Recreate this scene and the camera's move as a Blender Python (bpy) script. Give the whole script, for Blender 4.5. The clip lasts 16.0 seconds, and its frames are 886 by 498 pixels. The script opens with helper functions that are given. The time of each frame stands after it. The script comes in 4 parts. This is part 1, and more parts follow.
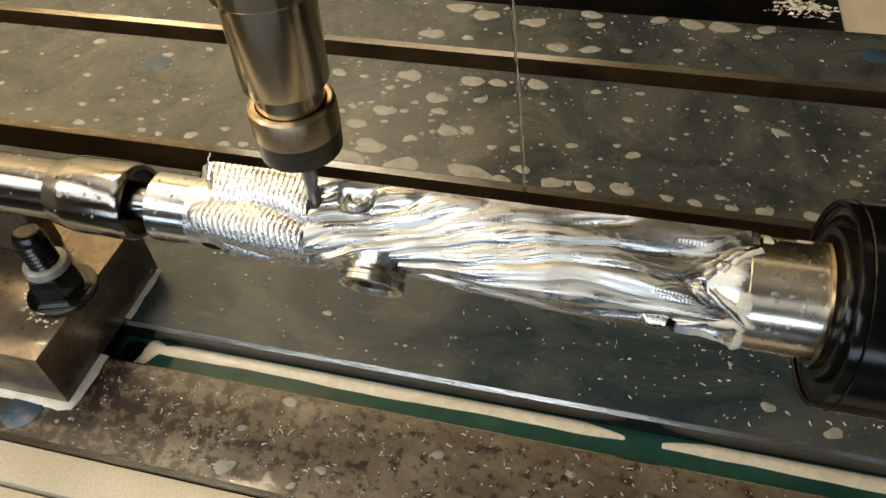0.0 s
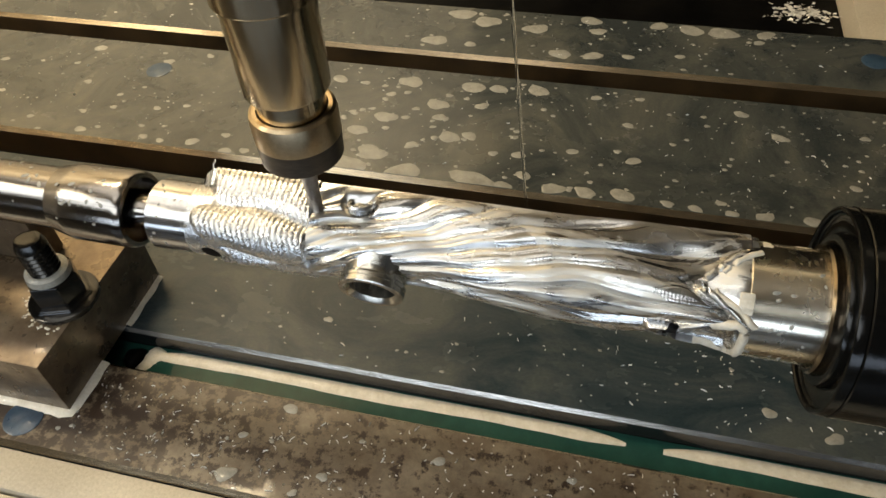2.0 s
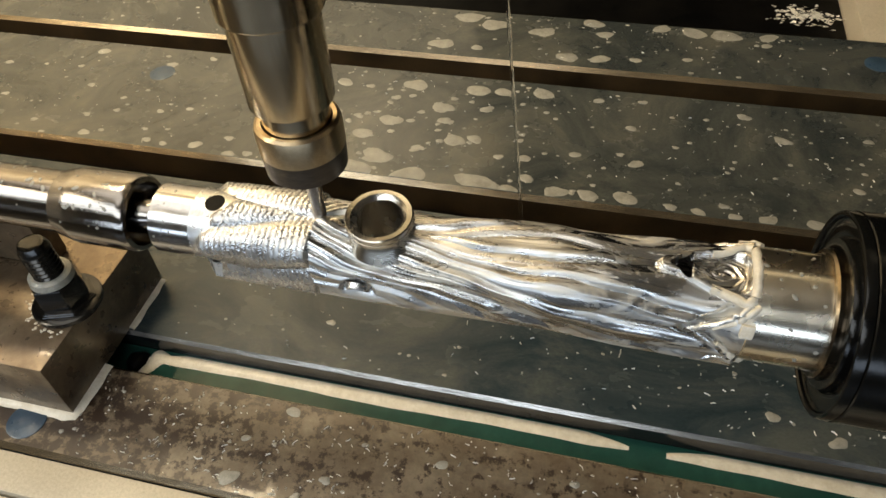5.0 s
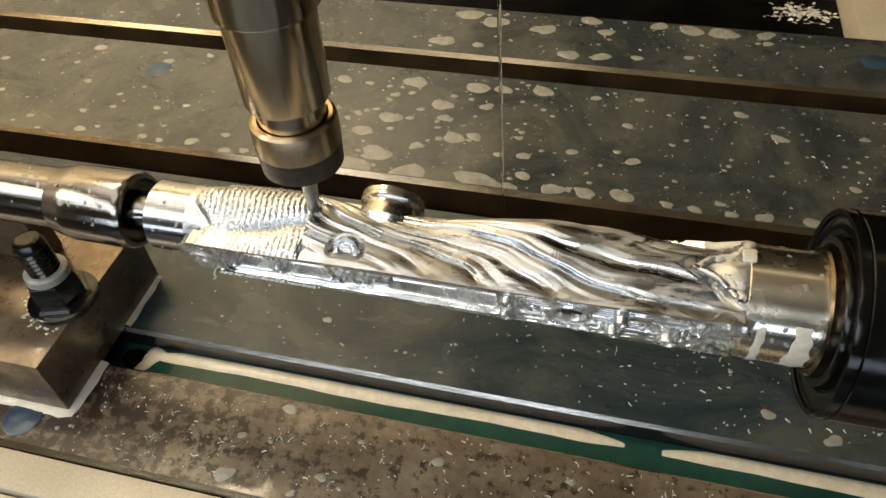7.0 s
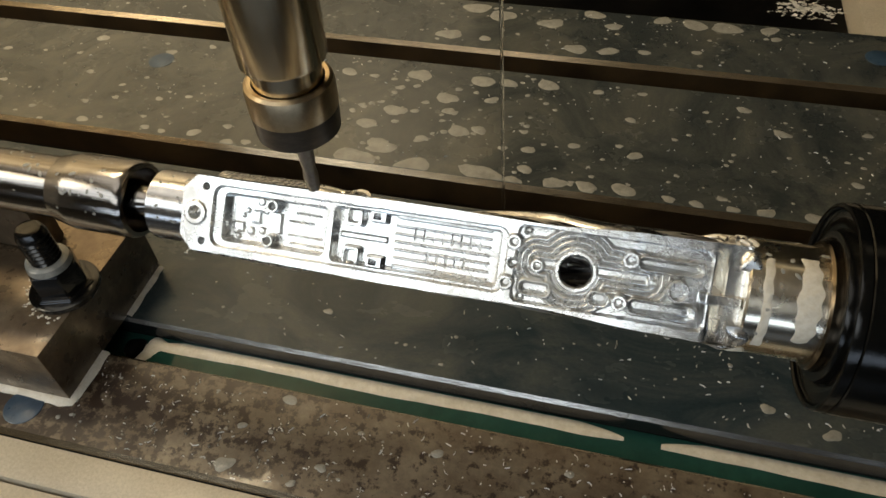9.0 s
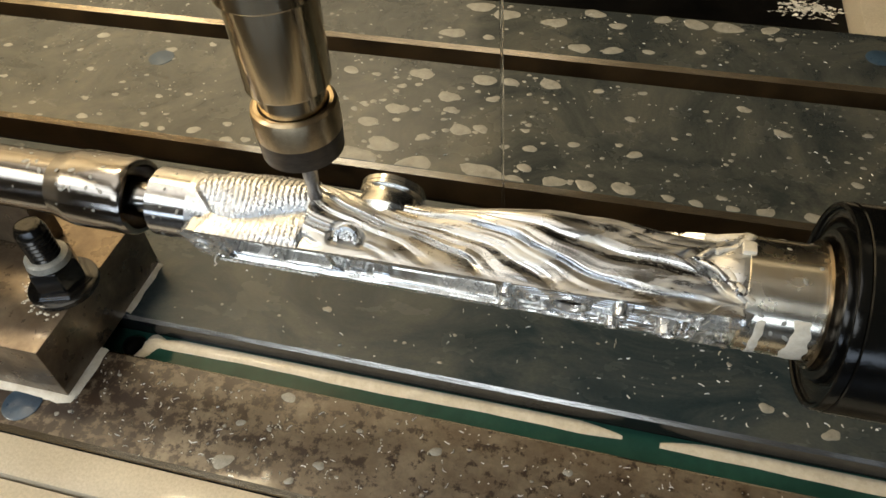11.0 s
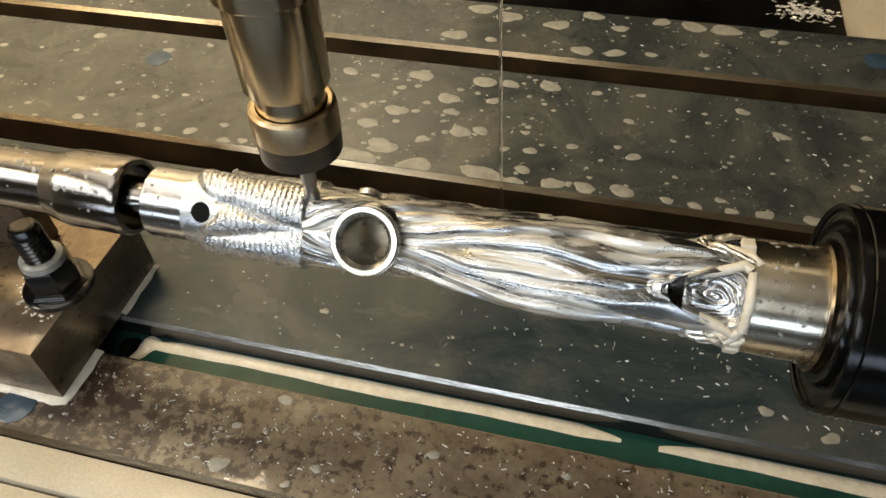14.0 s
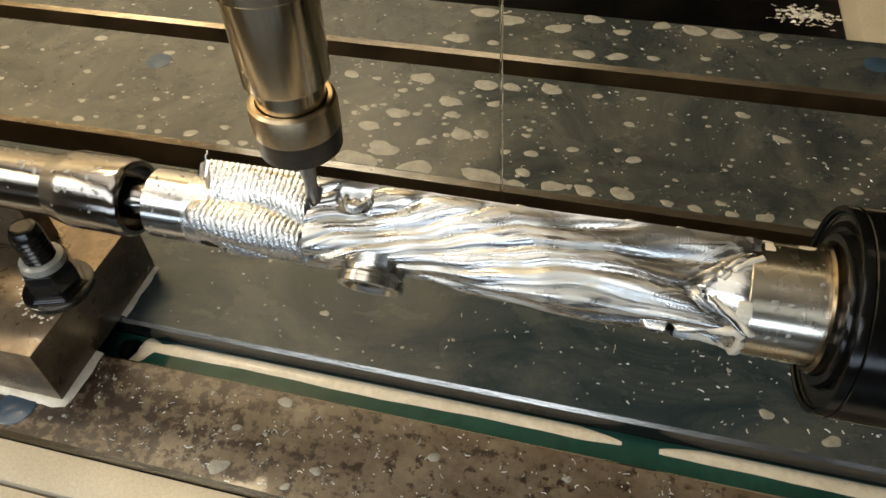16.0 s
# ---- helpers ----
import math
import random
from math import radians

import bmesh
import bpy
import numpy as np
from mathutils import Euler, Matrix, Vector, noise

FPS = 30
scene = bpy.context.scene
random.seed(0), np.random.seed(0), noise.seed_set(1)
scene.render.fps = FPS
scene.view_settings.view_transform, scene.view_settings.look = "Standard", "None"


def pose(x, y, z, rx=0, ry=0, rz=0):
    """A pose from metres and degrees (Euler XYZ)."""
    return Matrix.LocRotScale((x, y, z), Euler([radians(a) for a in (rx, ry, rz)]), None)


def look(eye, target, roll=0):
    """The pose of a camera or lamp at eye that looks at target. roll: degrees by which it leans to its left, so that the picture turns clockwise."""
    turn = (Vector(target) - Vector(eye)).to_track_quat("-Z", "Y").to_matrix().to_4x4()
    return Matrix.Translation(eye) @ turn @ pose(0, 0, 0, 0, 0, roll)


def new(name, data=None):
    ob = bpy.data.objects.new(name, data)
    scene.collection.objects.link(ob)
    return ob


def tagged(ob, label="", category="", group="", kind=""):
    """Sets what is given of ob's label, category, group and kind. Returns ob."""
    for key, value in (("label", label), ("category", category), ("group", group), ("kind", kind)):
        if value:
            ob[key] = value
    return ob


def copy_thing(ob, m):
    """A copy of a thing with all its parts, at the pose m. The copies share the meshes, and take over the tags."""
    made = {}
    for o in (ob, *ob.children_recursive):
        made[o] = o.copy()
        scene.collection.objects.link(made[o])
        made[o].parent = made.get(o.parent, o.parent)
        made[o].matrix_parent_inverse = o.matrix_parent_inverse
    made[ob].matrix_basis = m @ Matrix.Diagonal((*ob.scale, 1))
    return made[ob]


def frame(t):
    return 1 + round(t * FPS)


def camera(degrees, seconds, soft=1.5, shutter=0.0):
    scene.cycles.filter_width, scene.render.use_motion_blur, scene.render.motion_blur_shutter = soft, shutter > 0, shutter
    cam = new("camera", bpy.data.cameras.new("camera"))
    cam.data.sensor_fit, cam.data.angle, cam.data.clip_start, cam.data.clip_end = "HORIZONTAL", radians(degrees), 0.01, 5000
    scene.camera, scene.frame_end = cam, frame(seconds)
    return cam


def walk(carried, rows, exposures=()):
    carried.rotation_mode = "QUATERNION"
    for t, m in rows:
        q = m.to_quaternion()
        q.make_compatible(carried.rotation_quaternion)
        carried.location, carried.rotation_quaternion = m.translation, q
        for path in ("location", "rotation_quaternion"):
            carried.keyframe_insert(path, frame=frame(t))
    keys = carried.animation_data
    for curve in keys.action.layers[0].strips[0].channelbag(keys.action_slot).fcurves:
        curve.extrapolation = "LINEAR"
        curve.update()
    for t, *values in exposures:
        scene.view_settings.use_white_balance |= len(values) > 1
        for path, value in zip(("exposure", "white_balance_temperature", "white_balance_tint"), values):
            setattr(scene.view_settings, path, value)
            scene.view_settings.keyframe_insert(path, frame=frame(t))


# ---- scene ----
cam = camera(62.19, 16.0)
walk(cam, [
    (0, pose(-0.00000, -0.00000, 0.23445, 42.669, 2.730, 13.768)),
    (0.5, pose(0.00025, 0.00033, 0.23493, 42.766, 2.795, 13.768)),
    (1, pose(0.00026, 0.00025, 0.23524, 42.907, 2.794, 13.720)),
    (1.5, pose(-0.00064, 0.00056, 0.23530, 42.881, 2.756, 13.695)),
    (2, pose(-0.00031, 0.00022, 0.23519, 43.025, 2.797, 13.710)),
    (2.5, pose(-0.00009, 0.00024, 0.23525, 43.094, 2.895, 13.695)),
    (3, pose(-0.00036, 0.00037, 0.23548, 43.096, 2.807, 13.751)),
    (3.5, pose(-0.00048, 0.00032, 0.23565, 43.142, 2.866, 13.793)),
    (4, pose(-0.00047, 0.00057, 0.23563, 43.159, 2.962, 13.824)),
    (6.5, pose(-0.00034, 0.00063, 0.23569, 43.178, 2.776, 13.856)),
    (7, pose(0.00004, 0.00087, 0.23570, 42.923, 2.761, 13.790)),
    (7.5, pose(0.00041, 0.00062, 0.23541, 42.823, 2.794, 13.857)),
    (8, pose(0.00018, -0.00004, 0.23493, 42.751, 2.602, 13.986)),
    (8.5, pose(0.00042, 0.00043, 0.23457, 42.579, 2.599, 14.110)),
    (9, pose(0.00036, 0.00019, 0.23514, 42.541, 2.549, 14.198)),
    (11.5, pose(0.00073, -0.00002, 0.23448, 42.463, 2.345, 14.331)),
    (12, pose(0.00015, 0.00029, 0.23428, 42.303, 2.198, 14.255)),
    (12.5, pose(-0.00000, 0.00054, 0.23427, 42.403, 2.001, 14.235)),
    (13, pose(-0.00006, -0.00004, 0.23340, 42.562, 2.102, 14.241)),
    (13.5, pose(-0.00029, 0.00018, 0.23294, 42.619, 2.073, 14.283)),
    (14, pose(0.00004, 0.00062, 0.23332, 42.704, 2.149, 14.286)),
    (14.5, pose(-0.00017, 0.00009, 0.23272, 42.665, 2.107, 14.241)),
    (15, pose(-0.00016, 0.00051, 0.23306, 42.712, 2.011, 14.292)),
    (15.5, pose(-0.00008, 0.00007, 0.23266, 42.935, 2.010, 14.315)),
    (16, pose(-0.00029, 0.00017, 0.23283, 43.009, 2.057, 14.314)),
], exposures=[(0.0, 0.0), (0.6, -0.08), (1.0, -0.12), (1.5, -0.10), (2.2, 0.0), (4.0, 0.12), (6.3, -0.06), (7.0, 0.02), (8.0, 0.12), (8.4, -0.46), (9.2, -0.60), (10.5, -0.1), (11.3, 0.0), (12.8, 0.0), (13.5, 0.08), (14.2, 0.10), (15.2, 0.03), (16.0, 0.0)])

# ---- places, in metres; x runs along the rotary axis ----
TOOL_X, AXIS_Y, AXIS_Z = -0.0765, 0.1344, 0.0835
SLOT_W, SLOTS = 0.0158, (0.3544, 0.2444, 0.1344)      # centre lines of the three slots
TABLE_FRONT, TABLE_BACK = 0.0862, 0.418
RING_X = -0.0582

# ---- world and lights: a machine cabin with a lamp bar, open to a lit workshop ----
world = bpy.data.worlds.new("workshop")
scene.world = world
world.use_nodes = True
world.node_tree.nodes["Background"].inputs[0].default_value = (1.0, 0.82, 0.6, 1)
world.node_tree.nodes["Background"].inputs[1].default_value = 0.02


def area_lamp(name, eye, target, sx, sy, watts, colour):
    data = bpy.data.lights.new(name, "AREA")
    data.shape, data.size, data.size_y, data.energy, data.color = "RECTANGLE", sx, sy, watts, colour
    ob = new(name, data)
    ob.matrix_world = look(eye, target)
    return ob


# the lamp by the open door, a warm fill added for the corner, the wide ceiling panel, the lamp on the side wall, a gold
# fill added at the far right and daylight under the door
area_lamp("door_lamp", (-0.31, -0.26, 0.43), (-0.12, 0.13, 0.06), 0.80, 0.19, 1.95, (0.93, 0.98, 1.0))
# Added warm lamp turned to the corner wall, whose glow the table mirrors.
area_lamp("corner_glow_fill", (-0.50, 0.40, 0.86), (-0.84, 0.80, 0.30), 0.25, 0.15, 13.5, (1.0, 0.80, 0.50))
area_lamp("ceiling_lamp", (-0.38, 0.07, 0.88), (-0.30, 0.16, 0.0), 0.8, 0.55, 2.6, (1.0, 0.95, 0.86))
area_lamp("side_lamp", (-0.82, -0.12, 0.62), (-0.30, 0.25, 0.0), 0.22, 0.22, 1.8, (1.0, 0.86, 0.63))
# Added lamp, there only to give the chuck stub a gold reflection.
area_lamp("far_gold_fill", (0.25, 0.49, 0.88), (0.25, 0.47, 0.0), 0.30, 0.12, 0.07, (1.0, 0.82, 0.52))
area_lamp("door_gap", (0.0, -0.55, 0.11), (0.0, 0.1, 0.09), 1.2, 0.12, 1.7, (0.70, 0.83, 1.0))

# ---- materials ----
def material(name, rough=0.5, metal=0.0, coat=0.0):
    m = bpy.data.materials.new(name)
    m.use_nodes = True
    b = m.node_tree.nodes["Principled BSDF"]
    b.inputs["Roughness"].default_value = rough
    b.inputs["Metallic"].default_value = metal
    b.inputs["Coat Weight"].default_value = coat
    b.inputs["Coat Roughness"].default_value = 0.06
    return m, m.node_tree, b


def noise_node(nt, scale, detail=5.0, rough=0.6, stretch=(1, 1, 1), distort=0.0):
    tc = nt.nodes.new("ShaderNodeTexCoord")
    mp = nt.nodes.new("ShaderNodeMapping")
    mp.inputs["Scale"].default_value = stretch
    n = nt.nodes.new("ShaderNodeTexNoise")
    n.inputs["Scale"].default_value = scale
    n.inputs["Detail"].default_value = detail
    n.inputs["Roughness"].default_value = rough
    n.inputs["Distortion"].default_value = distort
    nt.links.new(tc.outputs["Object"], mp.inputs["Vector"])
    nt.links.new(mp.outputs["Vector"], n.inputs["Vector"])
    return n


def ramp(nt, source, stops):
    r = nt.nodes.new("ShaderNodeValToRGB")
    els = r.color_ramp.elements
    while len(els) < len(stops):
        els.new(0.5)
    for e, (pos, col) in zip(els, stops):
        e.position = pos
        e.color = (*col, 1) if len(col) == 3 else col
    nt.links.new(source, r.inputs["Fac"])
    return r


def bump(nt, b, source, strength, distance=0.0004):
    bp = nt.nodes.new("ShaderNodeBump")
    bp.inputs["Strength"].default_value = strength
    bp.inputs["Distance"].default_value = distance
    nt.links.new(source, bp.inputs["Height"])
    nt.links.new(bp.outputs["Normal"], b.inputs["Normal"])
    return bp


def grey(v):
    return (v, v, v)


def surface(name, stops, scale, rough=(0.3, 0.5), metal=0.0, coat=0.0, relief=0.2, fine=900.0, stretch=(1, 1, 1), dist=0.0003, distort=0.0, broken=0.62):
    """Two scales of colour and gloss: stains of the given scale, and fine grain."""
    m, nt, b = material(name, rough[0], metal, coat)
    big = noise_node(nt, scale, 8, broken, stretch, distort)
    col = ramp(nt, big.outputs["Fac"], stops)
    small = noise_node(nt, fine, 4, 0.7, stretch)
    mix = nt.nodes.new("ShaderNodeMixRGB")
    mix.blend_type = "OVERLAY"
    mix.inputs[0].default_value = 0.35
    nt.links.new(col.outputs["Color"], mix.inputs[1])
    nt.links.new(small.outputs["Fac"], mix.inputs[2])
    nt.links.new(mix.outputs[0], b.inputs["Base Color"])
    mr = nt.nodes.new("ShaderNodeMapRange")
    mr.inputs["From Min"].default_value, mr.inputs["From Max"].default_value = 0.3, 0.7
    mr.inputs["To Min"].default_value, mr.inputs["To Max"].default_value = rough
    nt.links.new(noise_node(nt, scale * 2.3, 5, 0.6, stretch).outputs["Fac"], mr.inputs["Value"])
    nt.links.new(mr.outputs["Result"], b.inputs["Roughness"])
    bump(nt, b, small.outputs["Fac"], relief, dist)
    return m


# Wet middle land: its dark blue-green reflection is put into the base colour.
TABLE = surface("wet_reflection_iron", [(0.38, (0.018, 0.030, 0.036)), (0.50, (0.040, 0.052, 0.056)), (0.62, (0.070, 0.078, 0.072))],
                14.0, (0.16, 0.32), 0.0, 0.15, 0.25, 700.0, (1, 1.6, 1), distort=1.2, broken=0.7)
TABLE.node_tree.nodes["Principled BSDF"].inputs["Specular IOR Level"].default_value = 0.32
GRIME = surface("grimy_cast_iron", [(0.36, (0.085, 0.058, 0.034)), (0.50, (0.132, 0.100, 0.064)), (0.64, (0.200, 0.160, 0.108))],
                34.0, (0.30, 0.52), 0.0, 0.12, 0.5, 420.0, broken=0.72)


def add_rust(m):
    """Dark brown stains: dense by the tailstock, thin specks further along."""
    nt = m.node_tree
    b = nt.nodes["Principled BSDF"]
    tc = nt.nodes.new("ShaderNodeTexCoord")
    xyz = nt.nodes.new("ShaderNodeSeparateXYZ")
    nt.links.new(tc.outputs["Object"], xyz.inputs[0])
    along = nt.nodes.new("ShaderNodeMapRange")
    for key, v in (("From Min", -0.19), ("From Max", -0.05), ("To Min", 0.12), ("To Max", 0.0)):
        along.inputs[key].default_value = v
    nt.links.new(xyz.outputs["X"], along.inputs["Value"])
    add = nt.nodes.new("ShaderNodeMath")
    nt.links.new(noise_node(nt, 190.0, 5, 0.7).outputs["Fac"], add.inputs[0])
    nt.links.new(along.outputs["Result"], add.inputs[1])
    mask = ramp(nt, add.outputs[0], [(0.53, grey(0)), (0.61, grey(1))])
    under = b.inputs["Base Color"].links[0].from_socket
    mix = nt.nodes.new("ShaderNodeMixRGB")
    mix.inputs[2].default_value = (0.026, 0.013, 0.006, 1)
    nt.links.new(mask.outputs["Color"], mix.inputs[0])
    nt.links.new(under, mix.inputs[1])
    nt.links.new(mix.outputs[0], b.inputs["Base Color"])


add_rust(GRIME)
BACK_IRON = surface("back_cast_iron", [(0.40, (0.036, 0.042, 0.041)), (0.52, (0.071, 0.076, 0.068)), (0.62, (0.112, 0.110, 0.090))],
                14.0, (0.16, 0.34), 0.1, 0.35, 0.25, 700.0, distort=0.9, broken=0.74)
# Slot walls and floors, with the slots' lack of light put into the colour.
SHADED_SLOT = surface("shaded_slot_iron", [(0.3, (0.015, 0.010, 0.005)), (0.7, (0.080, 0.050, 0.022))], 30.0, (0.28, 0.45), 0.0, 0.1, 0.2)
# Front slot: wet iron, its shade put into the darker colour as well.
WET_SHADED_SLOT = surface("wet_shaded_slot_iron", [(0.3, (0.008, 0.009, 0.010)), (0.7, (0.030, 0.030, 0.030))], 40.0, (0.12, 0.3), 0.2, 0.3, 0.2)
# Slot lips in bright gold metal: their warm highlight is put into the colour.
GLINT_EDGE = surface("gold_glint_slot_edge", [(0.3, (0.18, 0.135, 0.08)), (0.7, (0.38, 0.30, 0.19))], 60.0, (0.12, 0.24), 0.8, 0.2, 0.2, 500.0, (0.3, 2, 2))
# Front lip: its bluish reflected line is put into a paler metal.
WET_GLINT_EDGE = surface("wet_glint_edge", [(0.35, (0.30, 0.31, 0.32)), (0.65, (0.62, 0.63, 0.62))], 50.0, (0.14, 0.26), 0.9, 0.3, 0.2, 500.0, (0.3, 2, 2))
def turned(name, stops, axis, rough, aniso, scale=40.0, relief=0.03, stretch=(1, 1, 1)):
    """Lathe-turned metal: fine grooves run round the axis and draw the highlights out along it."""
    m = surface(name, stops, scale, rough, 1.0, 0.0, relief, 700.0, stretch, 0.00008)
    nt = m.node_tree
    b = nt.nodes["Principled BSDF"]
    tan = nt.nodes.new("ShaderNodeTangent")
    tan.direction_type, tan.axis = "RADIAL", axis
    nt.links.new(tan.outputs["Tangent"], b.inputs["Tangent"])
    b.inputs["Anisotropic"].default_value = aniso
    b.inputs["Anisotropic Rotation"].default_value = 0.25
    return m


STEEL = turned("ground_steel", [(0.35, (0.24, 0.22, 0.20)), (0.7, (0.40, 0.38, 0.35))], "X", (0.11, 0.18), 0.8, 40.0, 0.5, (0.03, 1.6, 1.6))
HOLDER = turned("holder_steel", [(0.35, (0.56, 0.45, 0.29)), (0.7, (0.70, 0.58, 0.40))], "Z", (0.13, 0.18), 0.9, 40.0, 0.5, (1.6, 1.6, 0.03))
NUT_STEEL = turned("nut_steel", [(0.35, (0.52, 0.41, 0.26)), (0.7, (0.64, 0.52, 0.35))], "Z", (0.26, 0.34), 0.7)
NUT_FACE = surface("nut_face", [(0.35, (0.09, 0.075, 0.06)), (0.7, (0.14, 0.115, 0.09))], 60.0, (0.3, 0.45), 0.8, 0.0, 0.05, 600.0, (1, 1, 4), 0.0001)
CARBIDE = surface("carbide", [(0.35, (0.34, 0.31, 0.28)), (0.7, (0.45, 0.42, 0.38))], 200.0, (0.28, 0.4), 1.0, 0.0, 0.1, 1500.0)
ALU = surface("milled_aluminium", [(0.34, (0.34, 0.31, 0.26)), (0.46, (0.56, 0.55, 0.53)), (0.66, (0.73, 0.73, 0.71))], 60.0, (0.17, 0.36), 0.92, 0.0, 0.34, 420.0, (0.5, 1, 1), 0.00022)
def add_film(m, scale, low, high, stretch):
    """Patches of dried milky coolant film over bare metal."""
    nt = m.node_tree
    bsdf = nt.nodes["Principled BSDF"]
    mask = ramp(nt, noise_node(nt, scale, 7, 0.72, stretch, 0.8).outputs["Fac"], [(low, grey(0)), (high, grey(1))])
    under = bsdf.inputs["Base Color"].links[0].from_socket
    mix = nt.nodes.new("ShaderNodeMixRGB")
    mix.inputs[2].default_value = (0.66, 0.63, 0.56, 1)
    nt.links.new(mask.outputs["Color"], mix.inputs[0])
    nt.links.new(under, mix.inputs[1])
    nt.links.new(mix.outputs[0], bsdf.inputs["Base Color"])
    mr = nt.nodes.new("ShaderNodeMapRange")
    mr.inputs["To Min"].default_value, mr.inputs["To Max"].default_value = 1.0, 0.45
    nt.links.new(mask.outputs["Color"], mr.inputs["Value"])
    nt.links.new(mr.outputs["Result"], bsdf.inputs["Metallic"])
    # the film is duller than the metal under it
    dull = nt.nodes.new("ShaderNodeMath")
    dull.operation = "MULTIPLY_ADD"
    dull.inputs[1].default_value = 0.16
    nt.links.new(mask.outputs["Color"], dull.inputs[0])
    nt.links.new(bsdf.inputs["Roughness"].links[0].from_socket, dull.inputs[2])
    nt.links.new(dull.outputs[0], bsdf.inputs["Roughness"])


# Flat face: milky film, plus the lamp's white-blue reflection in the base colour.
ALU_FLAT = surface("milky_lamp_lit_aluminium", [(0.3, (0.70, 0.72, 0.73)), (0.7, (0.88, 0.89, 0.89))], 70.0, (0.10, 0.26), 0.96, 0.0, 0.20, 380.0, (1, 1, 1), 0.0002)
add_film(ALU_FLAT, 48.0, 0.40, 0.72, (0.7, 1, 1))
add_film(ALU, 150.0, 0.50, 0.60, (0.30, 1, 1))
ALU_ROUGH = surface("rough_milled_aluminium", [(0.3, (0.52, 0.52, 0.51)), (0.7, (0.72, 0.72, 0.71))], 120.0, (0.16, 0.36), 0.92, 0.0, 0.40, 900.0, (1, 1, 1), 0.0003)
# Chuck stub: the warm light on it is put into a golden colour.
ALU_TURNED = turned("gold_lit_turned_aluminium", [(0.3, (0.80, 0.73, 0.60)), (0.7, (0.92, 0.86, 0.73))], "X", (0.22, 0.30), 0.75, 50.0)
# Tail stub: same bar, coloured greyer to hold back its highlight.
TAIL_ALU = turned("dimmed_turned_aluminium", [(0.3, (0.48, 0.475, 0.47)), (0.7, (0.64, 0.635, 0.63))], "X", (0.16, 0.26), 0.8, 50.0)
SOCKET = turned("turned_socket_aluminium", [(0.3, (0.58, 0.555, 0.49)), (0.7, (0.72, 0.69, 0.62))], "Z", (0.20, 0.30), 0.5, 50.0)
BLACK = surface("black_oxide_steel", [(0.35, (0.002, 0.002, 0.002)), (0.7, (0.006, 0.006, 0.005))], 60.0, (0.08, 0.20), 0.0, 0.0, 0.1)
BLACK.node_tree.nodes["Principled BSDF"].inputs["Specular IOR Level"].default_value = 0.30
BLOCK = surface("brown_oiled_steel", [(0.30, (0.085, 0.058, 0.035)), (0.55, (0.185, 0.138, 0.088)), (0.75, (0.30, 0.24, 0.165))], 60.0, (0.22, 0.42), 0.6, 0.2, 0.15, 500.0)
NUT = surface("dark_bolt_steel", [(0.35, (0.006, 0.006, 0.0055)), (0.7, (0.020, 0.018, 0.015))], 150.0, (0.12, 0.26), 0.5, 0.4, 0.2)
FOAM = surface("coolant_foam", [(0.35, (0.22, 0.215, 0.185)), (0.7, (0.36, 0.35, 0.305))], 220.0, (0.35, 0.5), 0.0, 0.3, 0.4, 1600.0)
PASTE = surface("dried_foam", [(0.35, (0.62, 0.56, 0.44)), (0.7, (0.80, 0.74, 0.62))], 200.0, (0.35, 0.55), 0.0, 0.2, 0.4, 1200.0)
GREEN = surface("green_coolant", [(0.35, (0.012, 0.051, 0.042)), (0.7, (0.021, 0.077, 0.061))], 30.0, (0.04, 0.08), 0.0, 0.3, 0.05, 150.0)
BLUE = surface("blue_plug", [(0.35, (0.025, 0.050, 0.085)), (0.7, (0.045, 0.080, 0.120))], 120.0, (0.25, 0.4), 0.0, 0.3, 0.2)
CREAM = surface("cream_painted_sheet", [(0.35, (0.42, 0.37, 0.28)), (0.7, (0.52, 0.47, 0.37))], 14.0, (0.35, 0.5), 0.0, 0.2, 0.1)
CABIN = surface("cabin_sheet_steel", [(0.35, (0.46, 0.42, 0.35)), (0.7, (0.56, 0.52, 0.44))], 6.0, (0.3, 0.5), 0.0, 0.1, 0.1, 60.0)
# Near-black for recesses: the shade of sump, gutter and hole put into the colour.
SHADE_BLACK = surface("shade_black", [(0.35, (0.0012, 0.0012, 0.0012)), (0.7, (0.005, 0.0045, 0.004))], 30.0, (0.4, 0.6), 0.0, 0.0, 0.4, 300.0)
# Unseen front and east walls, kept dark for dark bands in the steel.
DARK_WALL = surface("dark_reflected_sheet", [(0.35, (0.060, 0.060, 0.058)), (0.7, (0.085, 0.083, 0.078))], 6.0, (0.4, 0.6), 0.0, 0.0, 0.1, 60.0)
SHADE_BLACK.node_tree.nodes["Principled BSDF"].inputs["Specular IOR Level"].default_value = 0.08
# Unseen floor, darkened so the shank mirrors a dark middle band.
DARK_FLOOR = surface("dark_reflected_floor", [(0.35, (0.014, 0.012, 0.009)), (0.7, (0.034, 0.028, 0.020))], 12.0, (0.3, 0.5), 0.0, 0.1, 0.1, 60.0)
CHIP = surface("bright_chip", [(0.35, (0.70, 0.68, 0.62)), (0.7, (0.88, 0.86, 0.80))], 500.0, (0.25, 0.4), 0.3, 0.0, 0.1)
# Bore floor browner and darker than the bar: shade put into its colour.
SHADED_BORE_FLOOR = surface("shaded_bore_floor", [(0.35, (0.14, 0.12, 0.09)), (0.7, (0.30, 0.26, 0.20))], 160.0, (0.25, 0.4), 0.8, 0.0, 0.2)
